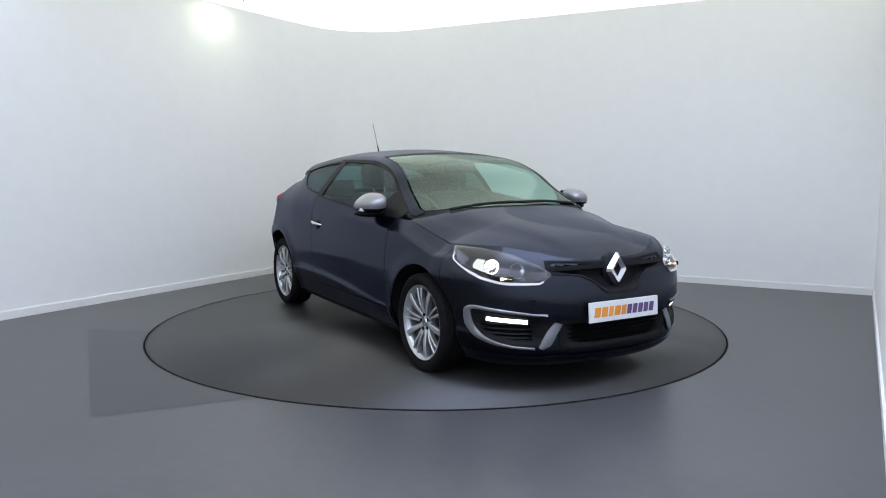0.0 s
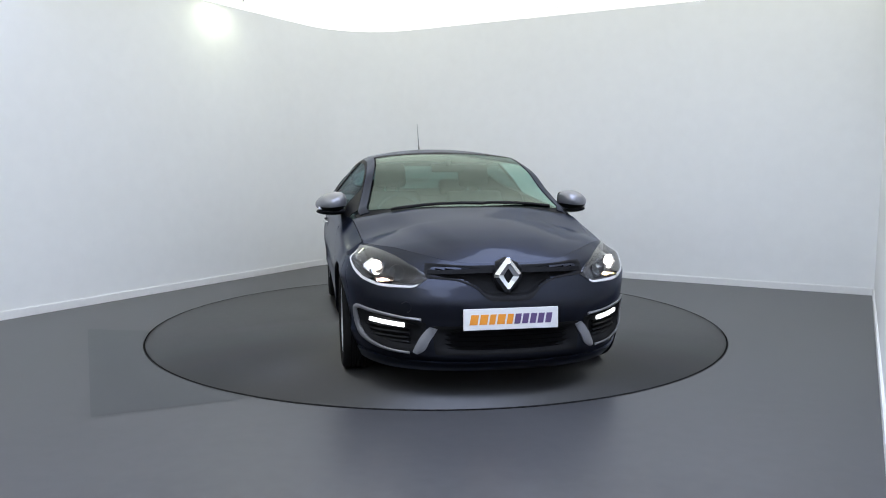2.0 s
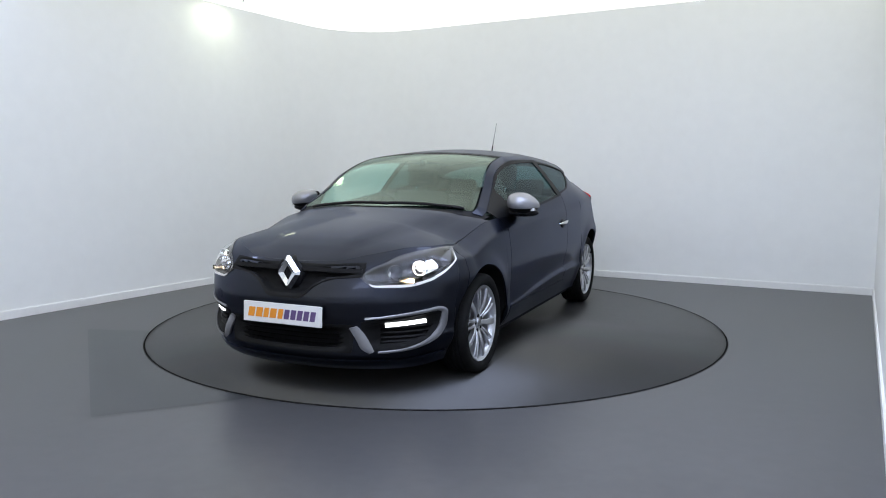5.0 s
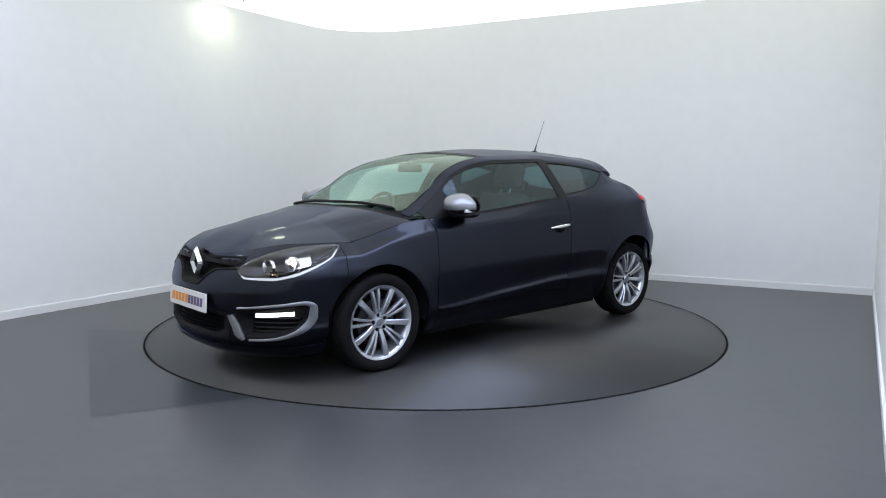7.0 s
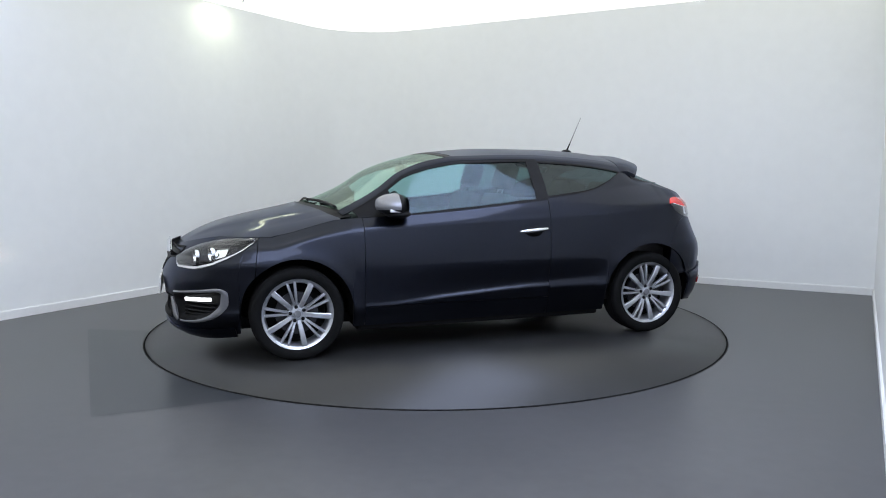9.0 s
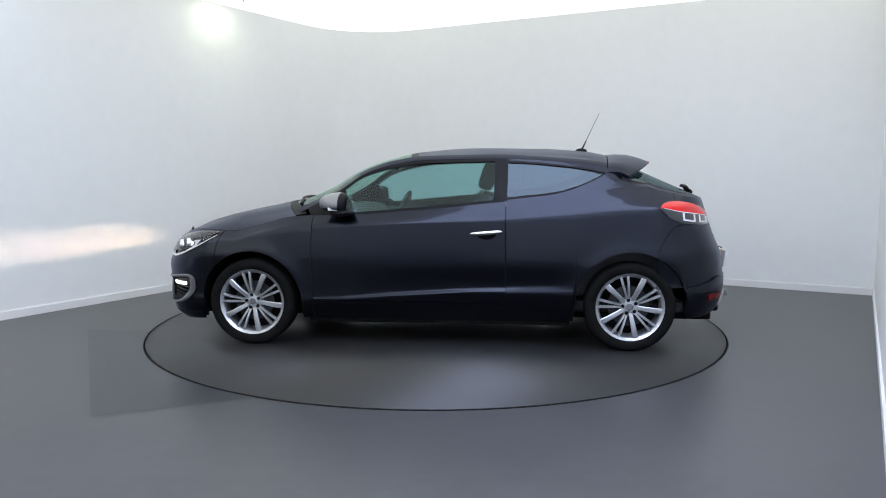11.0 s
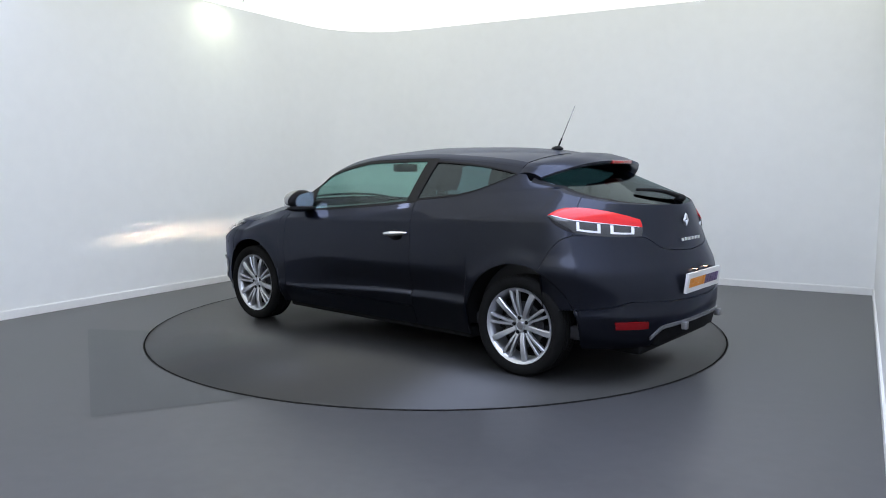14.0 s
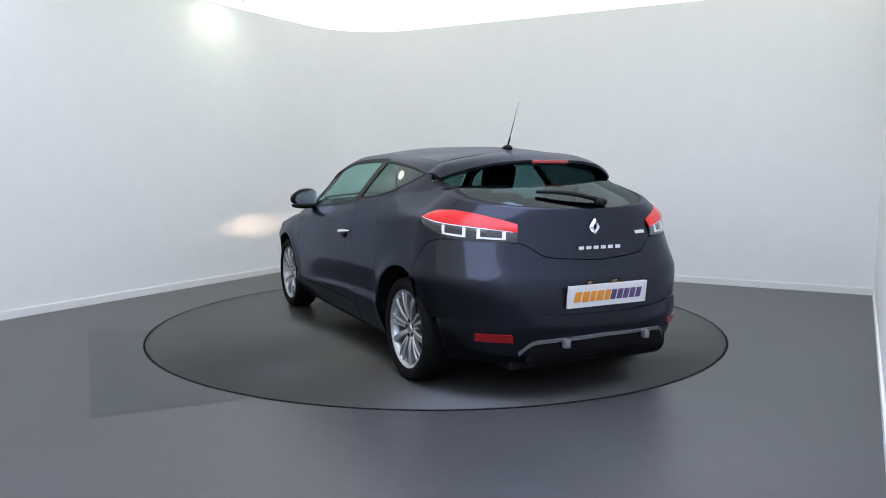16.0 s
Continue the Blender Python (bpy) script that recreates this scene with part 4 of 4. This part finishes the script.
# number plates, with plain shapes in place of the lettering
def plate(x, z, nx, tilt, nm):
    root_m = Matrix.Translation((x, 0, z)) @ (pose(0, 0, 0, 0, 0, 0) if nx > 0 else pose(0, 0, 0, 0, 0, 180)) @ pose(0, 0, 0, 0, tilt, 0)
    bm = bmesh.new()
    box(bm, -0.006, 0.006, -0.262, 0.262, -0.057, 0.057, m=root_m, bevel=0.003)
    ob = part(nm, bm, PLATE, car, "white dealer plate with orange and purple shapes", smooth=False)
    y = -0.225
    for k in range(10):
        mat = ORANGE if k < 5 else PURPLE
        w = 0.050 if k in (0, 1, 3) else 0.040
        bm = bmesh.new()
        sh = Matrix.Identity(4)
        sh[1][2] = 0.18
        box(bm, 0.0055, 0.008, y, y + w - 0.007, -0.028, 0.026, m=root_m @ sh, bevel=0.001)
        part("bar", bm, mat, ob, smooth=False)
        y += w + 0.003
    return ob


plate(2.178, 0.449, 1, -3, "front_plate")
plate(-2.108, 0.569, -1, 6, "rear_plate")


# plate lamps under the boot ledge
for y in (-0.085, 0.085):
    bm = bmesh.new()
    box(bm, -2.112, -2.080, y - 0.013, y + 0.013, 0.640, 0.644, bevel=0.001)
    lamp = part("plate_lamp", bm, PLATELAMP, car, "small glowing number plate lamp")
    bm = bmesh.new()
    box(bm, -2.120, -2.070, y - 0.03, y + 0.03, 0.6445, 0.648, bevel=0.001)
    box(bm, -2.122, -2.114, y - 0.03, y + 0.03, 0.637, 0.647, bevel=0.001)
    part("hood", bm, PAINT, lamp, "painted lip over the lamp")


# grille, lower intake and badges
def fn(c, v):
    a, b = tab(GRILLE_LO, c), 0.720 + 0.012 * smooth01(0.1, 0.3, c)
    z = a + (b - a) * v
    k = min(1, max(0, 7 * (min(v, 1 - v) - 0.13))) * min(1, 8 * max(0, 0.29 - c))
    return surf(c, z) + out_normal(c, z) * (0.005 - 0.055 * max(0, k))
bm = grid_panel(fn, span(0.0, 0.305, 24), span(0, 1, 14), mirror="both", flange=0.004)
grille = part("grille", bm, PLASTIC, car, "gloss black V-shaped grille")
def fn(c, v):
    z = 0.684 + 0.018 * v - 0.02 * c
    return surf(c, z) + out_normal(c, z) * (0.004 + 0.008 * v)
bm = grid_panel(fn, span(0.04, 0.29, 16), span(0, 1, 5), mirror="both", flange=0.02)
part("grille_bar", bm, TRIM, grille)
def fn(c, v):
    z = 0.25 + 0.155 * v
    k = min(1, max(0, 7 * (min(v, 1 - v) - 0.10))) * min(1, 8 * max(0, 0.262 - c))
    return surf(c, z) + out_normal(c, z) * (0.005 - 0.065 * max(0, k))
bm = grid_panel(fn, span(0.0, 0.275, 24), span(0, 1, 12), mirror="both", flange=0.004)
intake = part("lower_intake", bm, PLASTIC, car, "black lower air intake")
for k in range(5):
    z0 = 0.272 + 0.025 * k
    def fn(c, v, z0=z0):
        z = z0 + 0.008 * v
        return surf(c, z) + out_normal(c, z) * (-0.02 - 0.01 * v)
    bm = grid_panel(fn, span(0.0, 0.255, 14), span(0, 1, 3), mirror="both", flange=0.015)
    part("slat", bm, TRIM, intake)


def lozenge(x, z, w, h, t, d, m, nm):
    """A hollow upright lozenge badge."""
    bm = bmesh.new()
    rows = []
    for fw, fz in ((1.0, 0.0), (0.72, 1.0), (0.34, 0.4), (0.34, -0.3)):
        rows.append([bm.verts.new(m @ Vector((x + d * fz, a * w / 2 * fw, z + b * h / 2 * (fw if fw > 0.5 else fw * 1.15)))) for a, b in ((1, 0.1), (0.12, 1), (-0.12, 1), (-1, 0.1), (-1, -0.1), (-0.12, -1), (0.12, -1), (1, -0.1))])
    for p, q in zip(rows, rows[1:]):
        for k in range(8):
            bm.faces.new((p[k], p[(k + 1) % 8], q[(k + 1) % 8], q[k]))
    bmesh.ops.recalc_face_normals(bm, faces=bm.faces)
    return part(nm, sharpen(bm, 25), CHROME, car, "silver lozenge badge")


lozenge(2.108, 0.670, 0.150, 0.195, 0, 0.022, Matrix.Identity(4), "badge")
bm = bmesh.new()
r = bmesh.ops.create_circle(bm, cap_ends=True, segments=8, radius=1)
for v in bm.verts:
    a = math.atan2(v.co.y, v.co.x)
    v.co = Vector((2.098, 0.084 * math.copysign(abs(math.cos(a)) ** 1.2, math.cos(a)), 0.668 + 0.098 * math.copysign(abs(math.sin(a)) ** 0.9, math.sin(a))))
bmesh.ops.extrude_face_region(bm, geom=bm.faces[:])
for v in bm.verts[:8]:
    v.co.x -= 0.06
bmesh.ops.recalc_face_normals(bm, faces=bm.faces)
part("badge_surround", bm, TRIM, grille)
lozenge(1.984, 0.925, 0.070, 0.094, 0, 0.010, pose(0, 0, 0, 0, 0, 180), "badge")
# letter-like bars under the rear badge, and a small emblem beside it
for k in range(6):
    bm = bmesh.new()
    y = 0.135 - 0.050 * k
    box(bm, -2.022, -2.012, y - 0.036, y, 0.806, 0.826, bevel=0.002)
    part("bar", bm, CHROME, gate, smooth=False)
c = next(c for c in span(3.0, 2.0, 400) if surf(c, 0.8825).y >= 0.35)
o, n = surf(c, 0.8825), out_normal(c, 0.8825)
bm = bmesh.new()
box(bm, -0.008, 0.004, -0.045, 0.045, -0.008, 0.008, m=Matrix.Translation((o.x, -o.y, o.z)) @ Vector((n.x, -n.y, n.z)).to_track_quat("X", "Z").to_matrix().to_4x4(), bevel=0.002)
part("emblem", bm, CHROME, gate, smooth=False)

# aerial
bm = bmesh.new()
for v in bmesh.ops.create_uvsphere(bm, u_segments=20, v_segments=10, radius=1)["verts"]:
    v.co = Vector((-1.055 + 0.045 * v.co.x, 0.03 * v.co.y, 1.378 + 0.022 * max(-0.2, v.co.z)))
aerial = part("aerial", bm, TRIM, car, "black aerial foot")
a, b = Vector((-1.06, 0, 1.39)), Vector((-1.188, 0, 1.669))
for nm, p, q, r in (("mast", a + (b - a) * 0.2, b, 0.0030), ("mast_spring", a, a + (b - a) * 0.22, 0.006)):
    bm = bmesh.new()
    bmesh.ops.create_cone(bm, cap_ends=True, segments=10, radius1=r * 1.2, radius2=r * 0.8, depth=(q - p).length,
                          matrix=Matrix.Translation((p + q) / 2) @ (q - p).to_track_quat("Z", "Y").to_matrix().to_4x4())
    part(nm, bm, TRIM if r > 0.003 else GREYTRIM, aerial)

# wipers
def wiper(p, q, nm, z_of):
    bm = bmesh.new()
    rows = []
    for k in range(15):
        s = k / 14
        o = p + (q - p) * s
        o.z = z_of(o) + 0.012
        rows.append([bm.verts.new(o + Vector(d)) for d in ((0.012, 0, 0), (0, 0, 0.012), (-0.012, 0, 0), (0, 0, -0.008))])
    for a, b in zip(rows, rows[1:]):
        for k in range(4):
            bm.faces.new((a[k], b[k], b[(k + 1) % 4], a[(k + 1) % 4]))
    bm.faces.new(rows[0])
    bm.faces.new(rows[-1])
    bmesh.ops.recalc_face_normals(bm, faces=bm.faces)
    part(nm, bm, TRIM, car, "black wiper")


def screen_z(o):
    return tab(SPINE, o.x + 0.20 * (o.y / 0.7) ** 2) - 0.03 * (o.y / 0.7) ** 2


wiper(Vector((1.105, -0.52, 0)), Vector((1.135, 0.10, 0)), "wiper", screen_z)
wiper(Vector((1.135, 0.05, 0)), Vector((1.02, 0.60, 0)), "wiper", screen_z)
bm = bmesh.new()
rows = []
for k in range(15):
    f = k / 14
    o = Vector((-1.905 + 0.135 * f, -0.10 + 0.34 * f, 0))
    o.z = tab(SPINE, o.x) - 0.05 * (o.y / 0.6) ** 2 + 0.022 + 0.012 * math.sin(math.pi * f)
    w, h = 0.026 - 0.014 * f, 0.014 - 0.005 * f
    rows.append([bm.verts.new(o + Vector(d)) for d in ((w, 0, -h * 0.5), (w * 0.5, 0, h), (-w * 0.5, 0, h), (-w, 0, -h * 0.5), (0, 0, -h))])
for p, q in zip(rows, rows[1:]):
    for k in range(5):
        bm.faces.new((p[k], q[k], q[(k + 1) % 5], p[(k + 1) % 5]))
bm.faces.new(rows[0])
bm.faces.new(rows[-1])
bmesh.ops.recalc_face_normals(bm, faces=bm.faces)
rear_wiper = part("rear_wiper", bm, TRIM, car, "black rear wiper on the rear window")
bm = bmesh.new()
for v in bmesh.ops.create_uvsphere(bm, u_segments=20, v_segments=10, radius=1)["verts"]:
    v.co = Vector((-1.905 + 0.034 * v.co.x, -0.10 + 0.040 * v.co.y, 1.058 + 0.026 * v.co.z))
part("pivot_cap", bm, TRIM, rear_wiper)

# underside
bm = bmesh.new()
box(bm, -1.95, 2.0, -0.52, 0.52, 0.16, 0.25, bevel=0.02)
box(bm, -0.92, 0.92, -0.79, 0.79, 0.155, 0.24, bevel=0.02)
part("underbody", bm, PLASTIC, car, "black underbody")
bm = bmesh.new()
bmesh.ops.create_cone(bm, cap_ends=True, segments=20, radius1=0.11, radius2=0.11, depth=0.5, matrix=pose(-1.86, -0.3, 0.24, 90))
part("exhaust_box", bm, PLASTIC, car, "dark exhaust silencer")


# ---------------------------------------------------------------- wheels
def ring_mesh(bm, prof, n=48):
    """Turns a profile of (radius, y) about the axle."""
    rows = []
    for k in range(n):
        a = 6.28318530718 * k / n
        rows.append([bm.verts.new((r * math.cos(a), y, r * math.sin(a))) for r, y in prof])
    for i in range(n):
        p, q = rows[i], rows[(i + 1) % n]
        for j in range(len(prof) - 1):
            bm.faces.new((p[j], q[j], q[j + 1], p[j + 1]))
    bmesh.ops.recalc_face_normals(bm, faces=bm.faces)
    return bm


RIM = 0.232
wheel_meshes = {}


def wheel_parts():
    bm = bmesh.new()
    ring_mesh(bm, ((RIM - 0.004, -0.10), (RIM - 0.022, -0.06), (RIM - 0.03, 0.03), (RIM - 0.022, 0.072), (RIM - 0.012, 0.082), (RIM, 0.088), (RIM + 0.002, 0.080), (RIM - 0.006, 0.07)))
    yield "wheel", sharpen(bm, 40), ALLOY, ""
    bm = bmesh.new()
    T = TYRE
    prof = [(RIM - 0.006, 0.074), (RIM + 0.006, 0.088), (RIM + 0.025, 0.098), (T - 0.025, 0.100), (T - 0.008, 0.090), (T - 0.002, 0.075)]
    for g in (0.045, 0.015, -0.015, -0.045):
        prof += [(T, g + 0.010), (T - 0.007, g + 0.006), (T - 0.007, g), (T, g - 0.004)]
    prof += [(T - 0.002, -0.075), (T - 0.010, -0.092), (T - 0.03, -0.100), (RIM + 0.01, -0.095), (RIM - 0.006, -0.08)]
    ring_mesh(bm, prof, 64)
    yield "tyre", sharpen(bm, 50), RUBBER, "black low-profile tyre"

    def spoke(a, r0, r1, w0, w1, y0, y1, th):
        bm = bmesh.new()
        rows = []
        for k in range(9):
            s = k / 8
            r = r0 + (r1 - r0) * s
            w = w0 + (w1 - w0) * s
            y = y0 + (y1 - y0) * s + 0.010 * math.sin(math.pi * s)
            u = Vector((math.cos(a), 0, math.sin(a)))
            t = Vector((-math.sin(a), 0, math.cos(a)))
            o = u * r
            rows.append([bm.verts.new(o + t * (w * d) + Vector((0, y + e, 0))) for d, e in ((-1, -0.004), (-0.7, 0.0), (0.7, 0.0), (1, -0.004), (0.8, -th), (-0.8, -th))])
        for p, q in zip(rows, rows[1:]):
            for k in range(6):
                bm.faces.new((p[k], q[k], q[(k + 1) % 6], p[(k + 1) % 6]))
        bm.faces.new(rows[0])
        bm.faces.new(rows[-1])
        bmesh.ops.recalc_face_normals(bm, faces=bm.faces)
        return sharpen(bm, 30)

    for k in range(5):
        a = math.radians(72 * k + 43)
        yield "spoke", spoke(a, 0.045, RIM - 0.014, 0.014, 0.020, 0.058, 0.080, 0.03), ALLOY, "wide blade spoke"
        for d in (-1, 1):
            aa = a + math.radians(36)
            b2 = aa + math.radians(d * 6.5)
            yield "spoke", spoke(b2, 0.040, RIM - 0.014, 0.0075, 0.0095, 0.056, 0.079, 0.03), ALLOY, "slim twin spoke"
    bm = bmesh.new()
    ring_mesh(bm, ((0.0005, 0.066), (0.026, 0.064), (0.029, 0.058), (0.032, 0.060), (0.060, 0.056), (0.066, 0.045), (0.066, 0.0)), 30)
    yield "hub", sharpen(bm, 40), ALLOY, ""
    bm = bmesh.new()
    ring_mesh(bm, ((0.0005, 0.0672), (0.021, 0.0668), (0.024, 0.064), (0.024, 0.06)), 24)
    yield "centre_cap", sharpen(bm, 40), GREYTRIM, "grey centre cap"
    for k in range(5):
        a = math.radians(72 * k + 7)
        bm = bmesh.new()
        bmesh.ops.create_cone(bm, cap_ends=True, segments=14, radius1=0.012, radius2=0.012, depth=0.012, matrix=pose(0.047 * math.cos(a), 0.0565, 0.047 * math.sin(a), 90))
        yield "wheel_bolt", bm, TRIM, "dark recessed wheel bolt"
    bm = bmesh.new()
    ring_mesh(bm, ((0.07, 0.0), (0.07, 0.02), (0.14, 0.02), (0.14, 0.0)), 36)
    yield "brake_disc", sharpen(bm, 40), DARKMETAL, "dull steel brake disc"
    # flat black disc that stands in for the shade behind the spokes
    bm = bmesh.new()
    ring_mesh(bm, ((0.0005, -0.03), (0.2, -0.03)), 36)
    yield "spoke_shade", bm, GAP, "black disc standing in for the shade behind the spokes"


for hub in (1.32, -1.32):
    for side in (1, -1):
        base = None
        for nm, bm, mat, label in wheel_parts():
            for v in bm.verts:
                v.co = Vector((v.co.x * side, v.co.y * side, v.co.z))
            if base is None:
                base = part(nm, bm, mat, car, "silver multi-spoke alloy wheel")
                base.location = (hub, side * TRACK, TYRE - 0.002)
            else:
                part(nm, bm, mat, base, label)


# ---------------------------------------------------------------- the cabin
def cushion(nm, x0, x1, y0, y1, z0, z1, mat, parent, m=None, puff=0.03, label=""):
    bm = bmesh.new()
    box(bm, x0, x1, y0, y1, z0, z1, bevel=puff)
    if m is not None:
        for v in bm.verts:
            v.co = m @ v.co
    return part(nm, bm, mat, parent, label)


for side in (1, -1):
    m = Matrix.Translation((-0.12, side * 0.36, 0.32))
    base = cushion("front_seat", -0.05, 0.48, -0.25, 0.25, 0.10, 0.24, FABRIC, car, m, 0.05, "dark fabric front seat")
    tilt = m @ pose(0, 0, 0.2, 0, -18, 0)
    cushion("backrest", -0.09, 0.05, -0.24, 0.24, 0.0, 0.56, FABRIC, base, tilt, 0.05)
    cushion("headrest", -0.06, 0.05, -0.13, 0.13, 0.60, 0.80, FABRIC, base, tilt, 0.045)
    for d in (-0.05, 0.05):
        cushion("headrest_post", -0.008, 0.004, d - 0.006, d + 0.006, 0.54, 0.62, CHROME, base, tilt, 0.002)
bench = cushion("rear_bench", -0.95, -0.5, -0.62, 0.62, 0.36, 0.52, FABRIC, car, None, 0.05, "dark fabric rear bench")
tilt = Matrix.Translation((-0.95, 0, 0.5)) @ pose(0, 0, 0, 0, -22, 0)
cushion("backrest", -0.08, 0.05, -0.60, 0.60, 0.0, 0.52, FABRIC, bench, tilt, 0.04)
for side in (1, -1):
    cushion("headrest", -0.05, 0.05, side * 0.34 - 0.13, side * 0.34 + 0.13, 0.53, 0.68, FABRIC, bench, tilt, 0.04)
bm = bmesh.new()
rows = []
for i in range(21):
    y = -0.68 + 1.36 * i / 20
    k = (abs(y) / 0.68) ** 2
    hump = 0.03 * math.exp(-(((y + 0.36) / 0.2) ** 2))
    pts = ((1.02 - 0.18 * k, 0.93), (0.80 - 0.1 * k, 0.935 + hump), (0.62, 0.925 + hump), (0.55, 0.86), (0.58, 0.60), (1.0, 0.60))
    rows.append([bm.verts.new((x, y, z)) for x, z in pts])
for a, b in zip(rows, rows[1:]):
    for j in range(6):
        bm.faces.new((a[j], b[j], b[(j + 1) % 6], a[(j + 1) % 6]))
bm.faces.new(rows[0])
bm.faces.new(rows[-1])
bmesh.ops.recalc_face_normals(bm, faces=bm.faces)
dash = part("dashboard", sharpen(bm, 50), DASH, car, "dark plastic dashboard")
bm = bmesh.new()
m = pose(0.42, -0.37, 0.88, 0, 65, 0)
rows = []
for i in range(32):
    a = 6.28318530718 * i / 32
    rows.append([bm.verts.new(m @ Vector(((0.18 + 0.016 * math.cos(b)) * math.cos(a), (0.18 + 0.016 * math.cos(b)) * math.sin(a), 0.016 * math.sin(b)))) for b in [6.28318530718 * k / 8 for k in range(8)]])
for i in range(32):
    p, q = rows[i], rows[(i + 1) % 32]
    for k in range(8):
        bm.faces.new((p[k], q[k], q[(k + 1) % 8], p[(k + 1) % 8]))
box(bm, -0.02, 0.02, -0.17, 0.17, -0.01, 0.01, m=m)
box(bm, 0.0, 0.17, -0.03, 0.03, -0.01, 0.01, m=m)
box(bm, -0.06, 0.06, -0.07, 0.07, -0.03, 0.02, m=m, bevel=0.01)
part("steering_wheel", bm, DASH, dash, "dark leather steering wheel")
bm = bmesh.new()
box(bm, 0.37, 0.41, -0.13, 0.13, 1.215, 1.28, bevel=0.015)
box(bm, 0.38, 0.41, -0.02, 0.02, 1.26, 1.31)
part("cabin_mirror", bm, TRIM, car, "black rear-view mirror")
bm = bmesh.new()
box(bm, -1.7, 0.9, -0.76, 0.76, 0.25, 0.33, bevel=0.02)
part("cabin_floor", bm, FABRIC, car, "dark carpet")
for side in (1, -1):
    y0, y1 = sorted((side * 0.70, side * 0.76))
    cushion("door_card", -0.6, 0.85, y0, y1, 0.35, 0.90, DASH, car, None, 0.02)
    y0, y1 = sorted((side * 0.58, side * 0.72))
    cushion("rear_side_trim", -1.55, -0.62, y0, y1, 0.35, 0.98, DASH, car, None, 0.03)
cushion("parcel_shelf", -1.85, -1.15, -0.55, 0.55, 0.93, 0.96, FABRIC, car, None, 0.01)
bm = grid_panel(cap, span(c_of(0.06), c_of(-1.16), 20), span(2.05, 3, 10), mirror="both", flange=0, lift=-0.03)
part("headlining", bm, LINING, car, "light grey headlining")

# ---------------------------------------------------------------- what moves
OFF = Vector((-0.0857, 0.0356, 0.0))


def heading(t):
    """Degrees by which the car has turned; the table spins up in the first second and a half."""
    if t < 2.0:
        return tab(SPINUP, t)
    return -56.56 - 11.715 * t


SPINUP = ((0.0, -60.2), (0.5, -63.6), (1.0, -68.5), (1.5, -74.1), (2.0, -79.99), (2.5, -85.85))


def motions():
    rows_car, rows_disc = [], []
    for k in range(33):
        t = 0.5 * k
        turn = pose(0, 0, 0, 0, 0, heading(t))
        rows_disc.append((t, turn))
        rows_car.append((t, turn @ Matrix.Translation(OFF)))
    walk(turntable, rows_disc)
    walk(car, rows_car)


motions()
